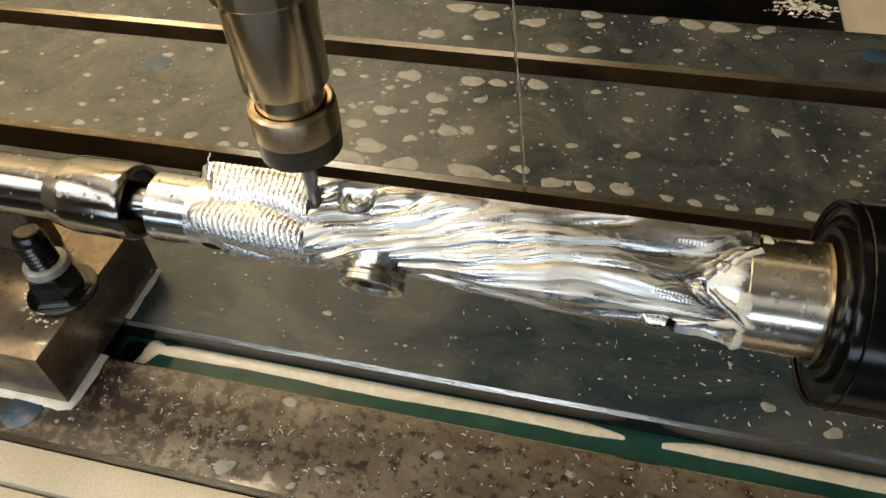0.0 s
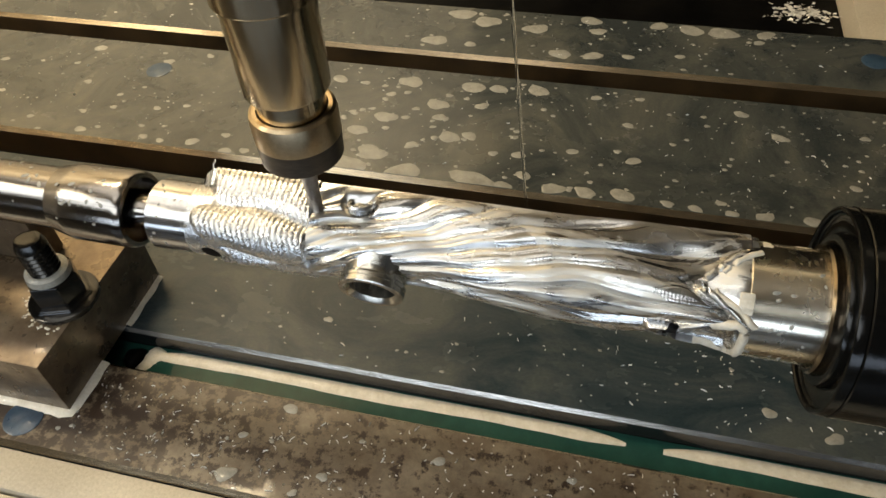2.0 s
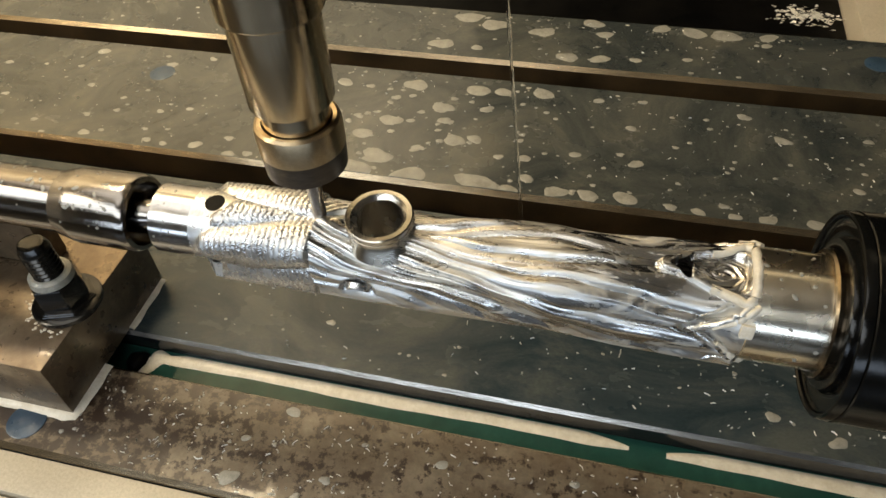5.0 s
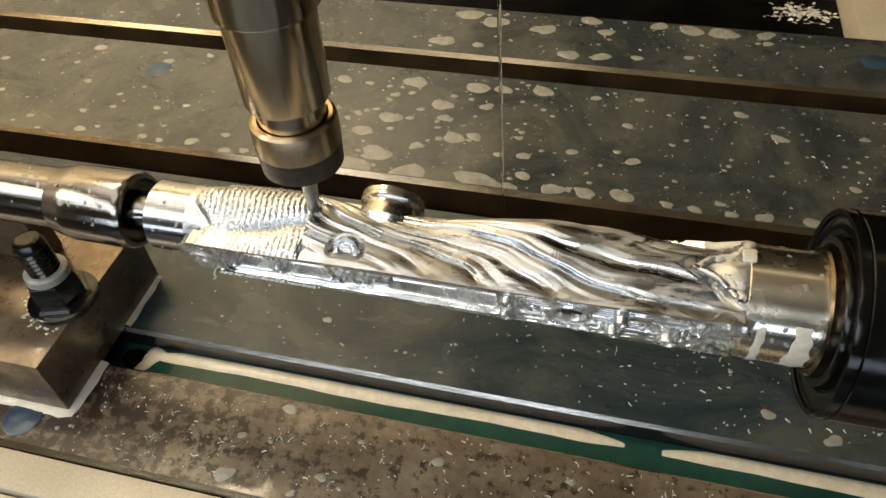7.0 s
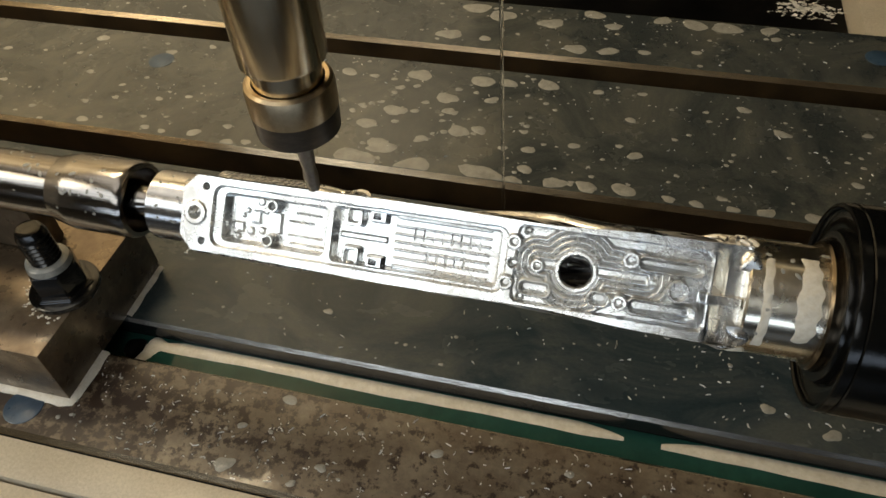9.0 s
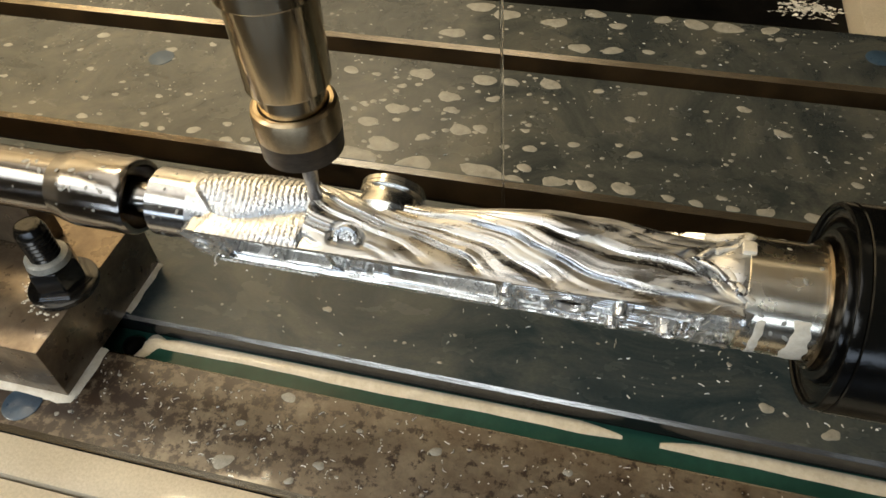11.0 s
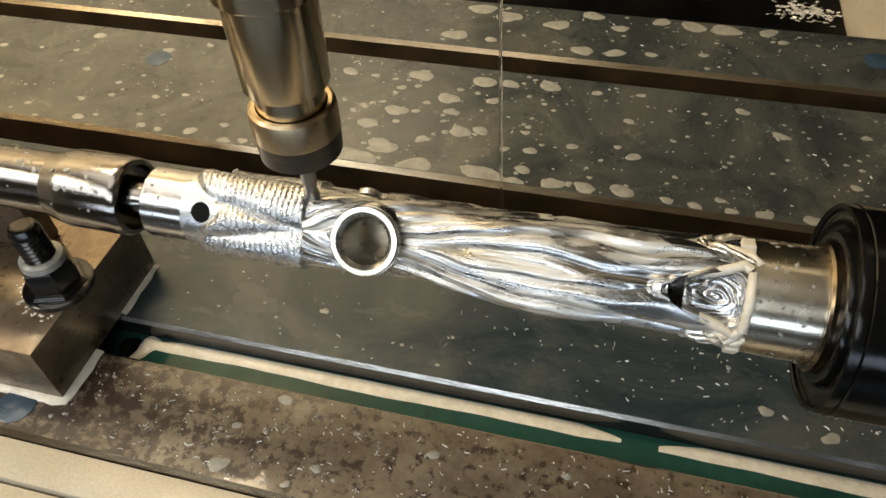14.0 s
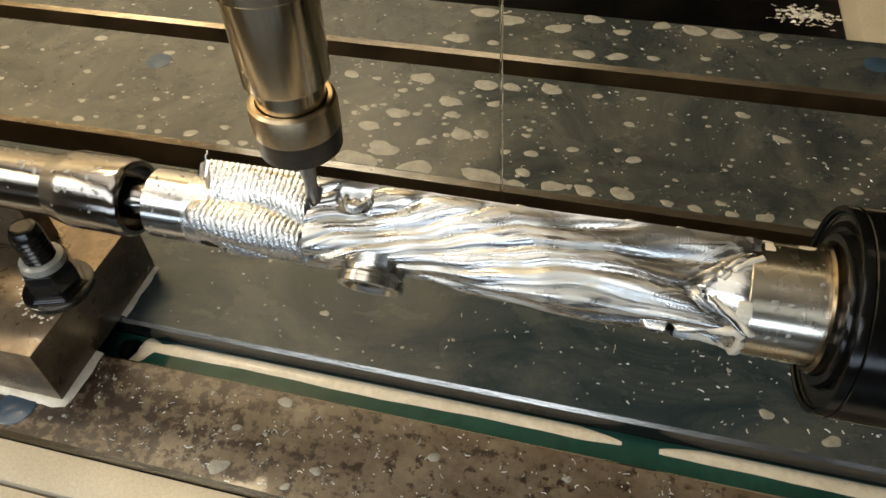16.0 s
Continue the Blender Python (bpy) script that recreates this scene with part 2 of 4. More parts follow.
# Collet steel in brown-gold: the ring's gold reflection is in the colour.
COLLET_GLINT = surface("collet_glint", [(0.35, (0.14, 0.11, 0.075)), (0.7, (0.24, 0.19, 0.13))], 60.0, (0.15, 0.3), 1.0, 0.0, 0.1)


# ---- building helpers ----
def mesh_of(name, bm, mat, smooth=30.0):
    me = bpy.data.meshes.new(name)
    bm.to_mesh(me)
    bm.free()
    me.materials.append(mat)
    if smooth:
        me.polygons.foreach_set("use_smooth", [True] * len(me.polygons))
        me.set_sharp_from_angle(angle=radians(smooth))
    return me


def part(name, bm, mat, parent=None, label="", at=None, smooth=30.0):
    ob = new(name, mesh_of(name, bm, mat, smooth))
    if at is not None:
        ob.matrix_basis = at
    if parent is not None:
        ob.parent = parent
    return tagged(ob, label)


def thing(name, label, category, group="", m=None):
    ob = new(name)
    ob.empty_display_size = 0.01
    if m is not None:
        ob.matrix_basis = m
    return tagged(ob, label, category, group)


def revolve(profile, seg=64, axis="x", closed=False):
    """Turns (along, radius) points about an axis."""
    bm = bmesh.new()
    rings = []
    for a, r in profile:
        ring = []
        for i in range(seg):
            c, s = math.cos(2 * math.pi * i / seg), math.sin(2 * math.pi * i / seg)
            ring.append(bm.verts.new((a, r * c, r * s) if axis == "x" else (r * c, r * s, a)))
        rings.append(ring)
    pairs = list(zip(rings, rings[1:])) + ([(rings[-1], rings[0])] if closed else [])
    for p, q in pairs:
        for i in range(seg):
            j = (i + 1) % seg
            bm.faces.new((p[i], p[j], q[j], q[i]))
    if not closed:
        for ring in (rings[0], rings[-1]):
            if (ring[0].co - ring[seg // 2].co).length > 1e-6:
                bm.faces.new(ring)
    bmesh.ops.remove_doubles(bm, verts=bm.verts, dist=1e-7)
    bmesh.ops.recalc_face_normals(bm, faces=bm.faces)
    return bm


def box(x0, x1, y0, y1, z0, z1, bevel=0.0, seg=2):
    bm = bmesh.new()
    bmesh.ops.create_cube(bm, size=1)
    for v in bm.verts:
        v.co = ((x0 + x1) / 2 + v.co.x * (x1 - x0), (y0 + y1) / 2 + v.co.y * (y1 - y0), (z0 + z1) / 2 + v.co.z * (z1 - z0))
    if bevel:
        bmesh.ops.bevel(bm, geom=bm.edges[:], offset=bevel, segments=seg, affect="EDGES", profile=0.6)
    return bm


def extrude_x(outline, x0, x1, bevel=0.0):
    """A bar along x with the given (y, z) outline."""
    bm = bmesh.new()
    a = [bm.verts.new((x0, y, z)) for y, z in outline]
    b = [bm.verts.new((x1, y, z)) for y, z in outline]
    n = len(outline)
    for i in range(n):
        bm.faces.new((a[i], a[(i + 1) % n], b[(i + 1) % n], b[i]))
    bm.faces.new(a[::-1])
    bm.faces.new(b)
    bmesh.ops.recalc_face_normals(bm, faces=bm.faces)
    return bm


def smooth_step(a, b, v):
    t = np.clip((v - a) / (b - a), 0, 1)
    return t * t * (3 - 2 * t)


def grid_mesh(P, keep=None):
    """A bmesh from an array of points (rows, columns, 3); keep: which cells."""
    bm = bmesh.new()
    n, m = P.shape[:2]
    vs = [[bm.verts.new(P[i, j]) for j in range(m)] for i in range(n)]
    for i in range(n - 1):
        for j in range(m - 1):
            if keep is None or keep[i, j]:
                bm.faces.new((vs[i][j], vs[i + 1][j], vs[i + 1][j + 1], vs[i][j + 1]))
    loose = [v for v in bm.verts if not v.link_faces]
    for v in loose:
        bm.verts.remove(v)
    return bm


# ---- the machine table, its surroundings and the cabin ----
def machine_table():
    top = [(TABLE_FRONT, -0.055), (TABLE_FRONT, -0.0019), (TABLE_FRONT + 0.0019, 0)]
    for y in SLOTS[::-1]:
        h, u = SLOT_W / 2, 0.013
        c = 0.0013 if y == SLOTS[2] else 0.0022
        top += [(y - h - c, 0), (y - h, -c), (y - h, -0.016), (y - u, -0.016), (y - u, -0.027), (y + u, -0.027), (y + u, -0.016), (y + h, -0.016), (y + h, -c), (y + h + c, 0)]
    top += [(TABLE_BACK - 0.0019, 0), (TABLE_BACK, -0.0019), (TABLE_BACK, -0.055)]
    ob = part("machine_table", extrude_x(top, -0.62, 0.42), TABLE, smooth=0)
    tagged(ob, "wet oil-stained cast iron machine table with three lengthwise slots", "machine table", kind="structure")
    me = ob.data
    for extra in (SHADED_SLOT, GRIME, BACK_IRON, GLINT_EDGE, WET_GLINT_EDGE, WET_SHADED_SLOT):
        me.materials.append(extra)
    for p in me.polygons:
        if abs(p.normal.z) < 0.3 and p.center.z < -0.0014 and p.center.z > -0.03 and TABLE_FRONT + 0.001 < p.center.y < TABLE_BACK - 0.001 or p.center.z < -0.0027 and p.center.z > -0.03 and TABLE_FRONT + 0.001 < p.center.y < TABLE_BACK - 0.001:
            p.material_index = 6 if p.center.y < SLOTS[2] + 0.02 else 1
        elif 0.3 < p.normal.z < 0.9:
            p.material_index = 5 if SLOTS[2] < p.center.y < SLOTS[2] + 0.02 else 4
        elif p.normal.z > 0.9 and p.center.z > -0.001:
            p.material_index = 2 if p.center.y < SLOTS[2] else 3 if p.center.y > SLOTS[1] else 0
    # coolant standing in the front slot
    tagged(part("slot_coolant", box(-0.205, 0.42, SLOTS[2] - SLOT_W / 2 + 0.0002, SLOTS[2] + SLOT_W / 2 - 0.0002, -0.0155, -0.0086), GREEN, smooth=0),
           "green coolant standing in a slot of the table", "coolant", kind="structure")


def surroundings():
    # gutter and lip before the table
    # Dark strip between lip and table: the gap's shade put into its colour.
    tagged(part("front_gutter", box(-0.62, 0.42, 0.0857, TABLE_FRONT - 0.0002, -0.055, -0.0030), SHADE_BLACK, smooth=0),
           "wet gutter along the table's edge, its shade put into black", "gutter", kind="structure")
    tagged(part("front_lip", box(-0.62, 0.42, 0.0715, 0.0855, -0.055, -0.0012, 0.0008), CREAM),
           "cream painted lip along the table", "machine table", kind="structure")
    tagged(part("front_cover", box(-0.9, 0.7, 0.050, 0.0708, -0.07, -0.0040, 0.001), CREAM),
           "cream painted sheet-metal way cover", "way cover", kind="structure")
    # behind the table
    # Sump top coloured near-black for the shade down there.
    tagged(part("back_gutter", box(-0.9, 0.1385, TABLE_BACK + 0.0005, 0.80, -0.10, -0.030, 0.001), SHADE_BLACK),
           "chip-strewn sump behind the table, its shade put into black", "sump", kind="structure")
    tagged(part("back_cover", box(0.139, 0.7, TABLE_BACK + 0.0005, 0.80, -0.10, -0.012, 0.001), CREAM),
           "cream painted sheet-metal cover behind the table", "way cover", kind="structure")
    for name, b in (("wall_west", (-0.92, -0.90, -0.6, 0.82, -0.1, 0.9)), ("wall_east", (0.70, 0.72, -0.6, 0.82, -0.1, 0.9)),
                    ("wall_north", (-0.92, 0.72, 0.80, 0.82, -0.1, 0.9)), ("wall_south", (-0.92, 0.72, -0.62, -0.60, -0.1, 0.9)),
                    ("ceiling", (-0.92, 0.72, -0.62, 0.82, 0.90, 0.92)), ("floor", (-0.92, 0.72, -0.62, 0.82, -0.14, -0.10))):
        tagged(part(name, box(*b), DARK_FLOOR if name == "floor" else DARK_WALL if name in ("wall_south", "wall_east") else CABIN, smooth=0), "painted sheet-metal wall of the machine cabin", "cabin wall", kind="structure")
    # Unseen black column, added to darken what the table's right side reflects.
    tagged(part("reflection_column", box(-0.16, 0.68, 0.70, 0.795, -0.1, 0.895, 0.01), SHADE_BLACK), "unseen dark column, put there for dark reflections on the table", "machine column", kind="structure")


machine_table()
surroundings()


# ---- tailstock: block, quill, collar and centre ----
def tailstock():
    t = thing("tailstock", "oiled steel tailstock with a polished quill on the machine table", "tailstock", m=pose(0, 0, 0))
    part("foot", box(-0.300, -0.1808, 0.1035, 0.172, 0.0, 0.0284, 0.0007), BLOCK, t, "brown oiled steel clamping foot")
    part("body", box(-0.420, -0.262, 0.098, 0.171, 0.0, 0.118, 0.004), BLOCK, t, "brown oiled steel housing")
    part("saddle", box(-0.300, -0.2050, 0.1480, 0.1580, 0.0286, 0.0720, 0.0015), BLOCK, t, "brown oiled steel saddle under the quill")
    at = Matrix.Translation((0.0062, AXIS_Y, AXIS_Z))
    quill = part("quill", revolve([(-0.30, 0.0098), (-0.166, 0.0098)], 64), STEEL, t, "polished steel quill", at)
    collar = part("collar", revolve([(-0.1685, 0.0098), (-0.1682, 0.0106), (-0.163, 0.0118), (-0.1615, 0.0121), (-0.1445, 0.0121), (-0.1425, 0.0119), (-0.1418, 0.0114),
                            (-0.1416, 0.0100), (-0.150, 0.0098), (-0.150, 0.0)], 72), STEEL, t, "polished steel collar with a hollow end", at)
    part("spatter", droplets(-0.164, -0.147, 1.2, 2.9, 0.0121, 34, 3), FOAM, collar, "foamy coolant drops", smooth=60)
    part("spatter", droplets(-0.205, -0.170, 1.0, 2.8, 0.0098, 30, 4), FOAM, quill, "foamy coolant drops", smooth=60)
    part("centre", revolve([(-0.151, 0.0062), (-0.1425, 0.0062), (-0.139, 0.0048), (-0.1338, 0.0046)], 48), STEEL, t, "ground steel centre", at)


def clamp_stud():
    cx, cy, z0 = -0.1888, 0.1335, 0.0284
    t = thing("clamp_stud", "black threaded stud with a flanged hex nut clamping the foot", "bolt", m=pose(cx, cy, z0))
    big = Matrix.Scale(1.03, 4)
    part("washer", revolve([(0.0, 0.0046), (0.0, 0.0122), (0.0007, 0.0125), (0.0020, 0.0123), (0.0026, 0.0112), (0.0026, 0.0046)], 48, "z", True), NUT, t, at=big)
    bm = revolve([(0.0026, 0.0112), (0.0036, 0.0106), (0.0040, 0.0092), (0.0130, 0.0092), (0.0142, 0.0085), (0.0142, 0.0052), (0.0026, 0.0052)], 6, "z", True)
    bmesh.ops.rotate(bm, verts=bm.verts, cent=(0, 0, 0), matrix=Matrix.Rotation(radians(18), 3, "Z"))
    bmesh.ops.bevel(bm, geom=[e for e in bm.edges if e.calc_length() > 0.004], offset=0.0004, segments=2, affect="EDGES")
    part("flange_nut", bm, NUT, t, "black flanged hex nut", big)
    part("nut_collar", revolve([(0.0142, 0.0052), (0.0142, 0.0078), (0.0165, 0.0074), (0.0172, 0.0062), (0.0172, 0.0052)], 40, "z", True), FOAM, t, "dull pale nylon collar", big)
    prof, z = [(0.0, 0.0055)], 0.0165
    prof.append((z, 0.0055))
    while z < 0.0285:
        prof += [(z + 0.0002, 0.0049), (z + 0.0010, 0.0056), (z + 0.0013, 0.0056)]
        z += 0.0019
    prof += [(0.0305, 0.0052), (0.0322, 0.0045), (0.0324, 0.0036), (0.0322, 0.0012)]
    part("threaded_stud", revolve(prof, 32, "z"), NUT, t, at=Matrix.Diagonal((0.98, 0.98, 1.0, 1)))


# ---- rotary chuck ----
def rotary_chuck():
    t = thing("rotary_chuck", "black oxide steel rotary chuck with a stepped flange gripping the bar", "chuck", m=pose(0, AXIS_Y, AXIS_Z))
    part("flange", revolve([(0.0650, 0.0200), (0.0606, 0.0202), (0.0603, 0.0208), (0.0603, 0.0244), (0.0600, 0.0248), (0.0592, 0.0250), (0.0588, 0.0254), (0.0587, 0.0260), (0.0589, 0.0264), (0.0594, 0.0266), (0.0612, 0.0266), (0.0614, 0.0262), (0.0614, 0.0200)], 120), BLACK, t)
    nose = part("collet_nose", revolve([(0.0640, 0.0168), (0.0590, 0.0168), (0.0586, 0.0171), (0.0585, 0.0186), (0.0588, 0.0193), (0.0594, 0.0196), (0.0640, 0.0197)], 96), BLACK, t, "black rounded collet nose")
    part("collet", revolve([(0.0640, 0.01495), (0.0566, 0.01500), (0.0562, 0.0154), (0.0562, 0.0163), (0.0568, 0.0168), (0.0640, 0.0168)], 96), COLLET_GLINT, nose, "dark steel collet with a gold glint in its colour")
    part("barrel", revolve([(0.0615, 0.0150), (0.0615, 0.0265), (0.0618, 0.0268), (0.0900, 0.0270), (0.1250, 0.0271), (0.1260, 0.0262)], 96), BLACK, t)
    return t


def rotary_housing():
    t = thing("rotary_table", "dark rotary table housing bolted on the machine table", "rotary table", m=pose(0, 0, 0))
    part("housing", box(0.1262, 0.30, 0.060, 0.205, 0.0, 0.160, 0.006), BLACK, t)
    part("foot", box(0.128, 0.30, 0.040, 0.0598, 0.0, 0.020, 0.002), BLACK, t)


# ---- tool holder with its cutter; its origin is the cutter's tip ----
def tool_holder():
    t = thing("tool_holder", "polished steel collet holder with a ball-nosed end mill", "tool holder", m=pose(TOOL_X, AXIS_Y, 0.0921))
    part("shank", revolve([(0.0425, 0.0099), (0.0427, 0.0103), (0.0433, 0.0106), (0.0662, 0.0109), (0.0664, 0.0119), (0.0668, 0.0122), (0.20, 0.0126)], 96, "z"), HOLDER, t, "polished slightly tapered shank")
    part("neck", revolve([(0.030, 0.0086), (0.0426, 0.0086)], 72, "z"), HOLDER, t)
    nut = part("collet_nut", revolve([(0.0368, 0.0092), (0.0370, 0.0100), (0.0364, 0.0108), (0.0350, 0.0111), (0.0292, 0.0111), (0.0288, 0.0110), (0.0288, 0.0090), (0.0368, 0.0090)], 96, "z", True), NUT_STEEL, t, "warm-toned steel collet nut")
    part("nut_face", revolve([(0.0288, 0.0110), (0.0224, 0.0107), (0.0216, 0.0098), (0.0214, 0.0060), (0.0218, 0.0030), (0.0218, 0.0)], 96, "z"), NUT_FACE, nut, "dark nose of the collet nut")
    bm = revolve([(0.0222, 0.0021), (0.0120, 0.0021), (0.0105, 0.0020), (0.0085, 0.0020), (0.0065, 0.0020), (0.0042, 0.0020), (0.0020, 0.0020), (0.0011, 0.0018), (0.0004, 0.0012), (0.0, 0.0)], 40, "z")
    # two shallow flutes wind up the cutter
    for v in bm.verts:
        if v.co.z < 0.0100 and v.co.xy.length > 1e-5:
            a = math.atan2(v.co.y, v.co.x) - v.co.z * 420
            k = 1 - 0.22 * max(0.0, math.cos(2 * a)) ** 2
            v.co.x *= k
            v.co.y *= k
    part("end_mill", bm, CARBIDE, t, "grey carbide ball-nosed cutter")
    return t


# ---- the bar being milled: turned stubs, sculpted shell, pocketed flat face ----
X0, X1 = -0.1150, 0.0385          # the sculpted stretch
FLAT_H = 0.0118                   # the flat's distance from the axis


def half_width(x):
    return 0.0110 + 0.0016 * smooth_step(-0.015, 0.015, x) - 0.0003 * np.sin((x + 0.02) * 60)


def shell_mesh():
    """The rounded side: angle 0 is the middle, opposite to the flat."""
    nx, na = 1000, 340
    xs = np.linspace(X0, X1, nx)[:, None]
    u = np.linspace(-1, 1, na)[None, :]
    w = half_width(xs)
    edge = math.pi - np.arctan2(w, FLAT_H)
    corner = np.hypot(w, FLAT_H)
    a = u * edge
    b = np.abs(a)
    side = np.tanh(a * 6)
    # heights towards the socket and half-widths across: a waist behind the socket, then a belly
    stations = (-0.115, -0.078, -0.057, -0.042, -0.026, -0.011, 0.004, 0.020, 0.0385)
    def profile(values):
        v = np.interp(np.linspace(X0 - 0.012, X1 + 0.012, nx + 100), stations, values)
        k = np.hanning(41)
        v = np.convolve(np.pad(v, 20, "edge"), k / k.sum(), "valid")
        return np.interp(xs[:, 0], np.linspace(X0 - 0.012, X1 + 0.012, nx + 100), v)[:, None]
    high = profile((0.0106, 0.0110, 0.0096, 0.0096, 0.0112, 0.0122, 0.0126, 0.0123, 0.0124))
    wide = profile((0.0108, 0.0114, 0.0100, 0.0101, 0.0119, 0.0134, 0.0131, 0.0126, 0.0129))
    wide = wide - 0.0009 * np.exp(-((xs + 0.006) / 0.020) ** 2) * side
    dome = ((np.abs(np.sin(a)) / wide) ** 2.6 + (np.clip(np.cos(a), 0, 1) / high) ** 2.6) ** (-1 / 2.6)
    flank = (wide + (w - wide) * smooth_step(math.pi / 2, edge, b)) / np.maximum(np.sin(b), 0.3)
    R = np.where(b < math.pi / 2, dome, flank)
    border = 1 - smooth_step(0.93, 1.0, np.abs(u))
    # rope-like strands that fan out from the ring on both sides, with sharp valleys
    run = np.clip(xs - RING_X + 0.020, 0, None)
    fan = 2.9 * (1 - np.exp(-run / 0.072))
    wob = 0.10 * np.sin(xs * 31 + 0.8 * b - 1.1 * side) + 0.07 * np.sin(xs * 80 + 1.3 + 2.1 * b + 0.7 * side) + 0.04 * np.sin(xs * 150 - b * 3.1 + 1.9 * side) + 0.02 * np.sin(xs * 310 + b * 5.3)
    ph = (7.6 - 2.9 * smooth_step(-0.035, 0.025, xs)) * (b - fan + wob) + 0.5 * side
    k = np.floor(ph / math.pi)
    tall = 0.58 + 0.30 * np.sin(k * 2.4 + side) + 0.12 * np.sin(xs * 61 + k * 1.7)              # strands differ in height
    strand = np.minimum(np.abs(np.sin(ph)) * 1.35, 1 - 0.12 * np.cos(ph + k)) ** 0.9 * tall
    leaf = np.sin(ph * 0.37 + xs * 60 + side) * np.sin(xs * 52 + b * 1.5)
    tail = 1 - 0.25 * smooth_step(0.024, 0.037, xs)
    finished = R + ((0.0017 + 0.0007 * smooth_step(-0.03, 0.01, xs)) * (strand - 0.55) + (0.0009 + 0.0006 * smooth_step(-0.01, 0.01, xs)) * leaf + 0.00015 * np.abs(np.sin(ph * 2.5 + 3 * wob)) + 0.000007 * np.sin(xs * 2 * math.pi / 0.0009 + 4 * b) * smooth_step(0.0, 0.5, np.sin(k * 3.1 + xs * 90))) * tail * border
    # the stretch still to be finished: swept leaves, stepped by the roughing cutter
    phr = 2.1 * (b + 0.55 * np.sin((xs + 0.075) * 30) + 0.10 * np.sin(xs * 210 + b * 3))
    lobe = np.abs(np.sin(phr + 0.35 * side)) ** 0.8
    jag = 0.7 * np.sin(b * 7 + np.floor(phr / math.pi) * 2) + 0.14 * np.sin(b * 31 + xs * 260) + 0.10 * np.sin(b * 53 - xs * 900)
    steps = np.abs(np.sin(xs * math.pi / 0.0017 + jag)) ** 0.55
    rng = np.random.RandomState(3)
    nick = rng.rand(nx, na) - 0.5
    rough = R + 0.0004 + 0.0028 * (lobe - 0.6) * border + 0.00030 * (steps - 0.6) * (0.6 + 0.4 * lobe) + 0.00015 * nick * border
    start = X0 + 0.0025 + 0.0040 * (1 - lobe) + 0.0012 * np.sin(b * 4) + 0.0075 * np.exp(-(b / 0.30) ** 2)
    entry = smooth_step(start, start + 0.003, xs)
    rough = 0.0106 + (rough - 0.0106) * entry
    fine = smooth_step(-0.0778, -0.0770, xs)
    r = rough + (finished - rough) * fine
    pad = np.hypot(xs + 0.0646, (b - 2.11) * 0.0125)
    r = r + (0.0109 - r) * (1 - smooth_step(0.0040, 0.0058, pad)) * (1 - smooth_step(0.88, 0.97, np.abs(u)))
    # opening near the chuck, and the cross hole by the left stub
    cx = (xs - 0.0285) / 0.0104
    cv = a * R / (0.0022 + 0.0066 * np.clip(0.5 + 0.62 * cx, 0.02, 1))
    q = np.maximum(np.abs(cx) ** 3 + np.abs(cv) ** 3, 0) ** (1 / 3)
    win = 1 - smooth_step(0.84, 0.96, q)
    level = 0.0138 - 0.0008 * smooth_step(0.2, -1.2, cx)
    lip = smooth_step(0.84, 0.94, q) * (1 - smooth_step(1.14, 1.30, q))
    r = r + (level - r) * lip
    # scrolled floor left by the cutter
    turnx, turny = xs - 0.0312, a * 0.0140
    far = np.hypot(turnx, turny)
    scroll = np.sin(far * 2 * math.pi / 0.0023 + 1.1 * np.arctan2(turny, turnx + 1e-6) + 1.3 * np.sin(xs * 700 + a * 4) + 0.9 * np.sin(a * 19 + xs * 350))
    r = r + (0.0106 - 0.0005 * np.cos(far * 420) + 0.00014 * scroll - r) * win
    # zigzag channel before the chuck stub
    zig = 0.0386 - 0.0125 * np.clip(1 - np.abs(b - 1.38) / 0.72, 0, 1) + 0.0005 * np.sin(b * 9 + side)
    chan = np.exp(-((xs - zig + 0.0024) / 0.0015) ** 2) * smooth_step(0.6, 0.8, b) * (1 - smooth_step(1.95, 2.15, b))
    r = r - 0.0024 * chan
    r = r + (0.0122 + 0.0024 * smooth_step(0.027, 0.038, xs) - r) * smooth_step(zig - 0.0008, zig + 0.0003, xs) * smooth_step(0.6, 0.8, b)
    ho = np.hypot(xs + 0.1085, a * 0.0106)
    r = r - 0.0006 * (1 - smooth_step(0.0026, 0.0030, ho))
    P = np.stack([xs + 0 * a, r * np.sin(a), r * np.cos(a)], -1)
    d = np.hypot(P[..., 0] - RING_X, P[..., 1])
    gap = (xs < 0.0241) & (np.hypot((xs - 0.0241) / 0.0040, a * 0.0130 / 0.0043) < 1)
    keep = ~(((d[:-1, :-1] < 0.0076) & (P[:-1, :-1, 2] > 0)) | gap[:-1, :-1] | (ho[:-1, :-1] < 0.0026))
    return P, keep, np.repeat(xs < -0.0772, na, 1)


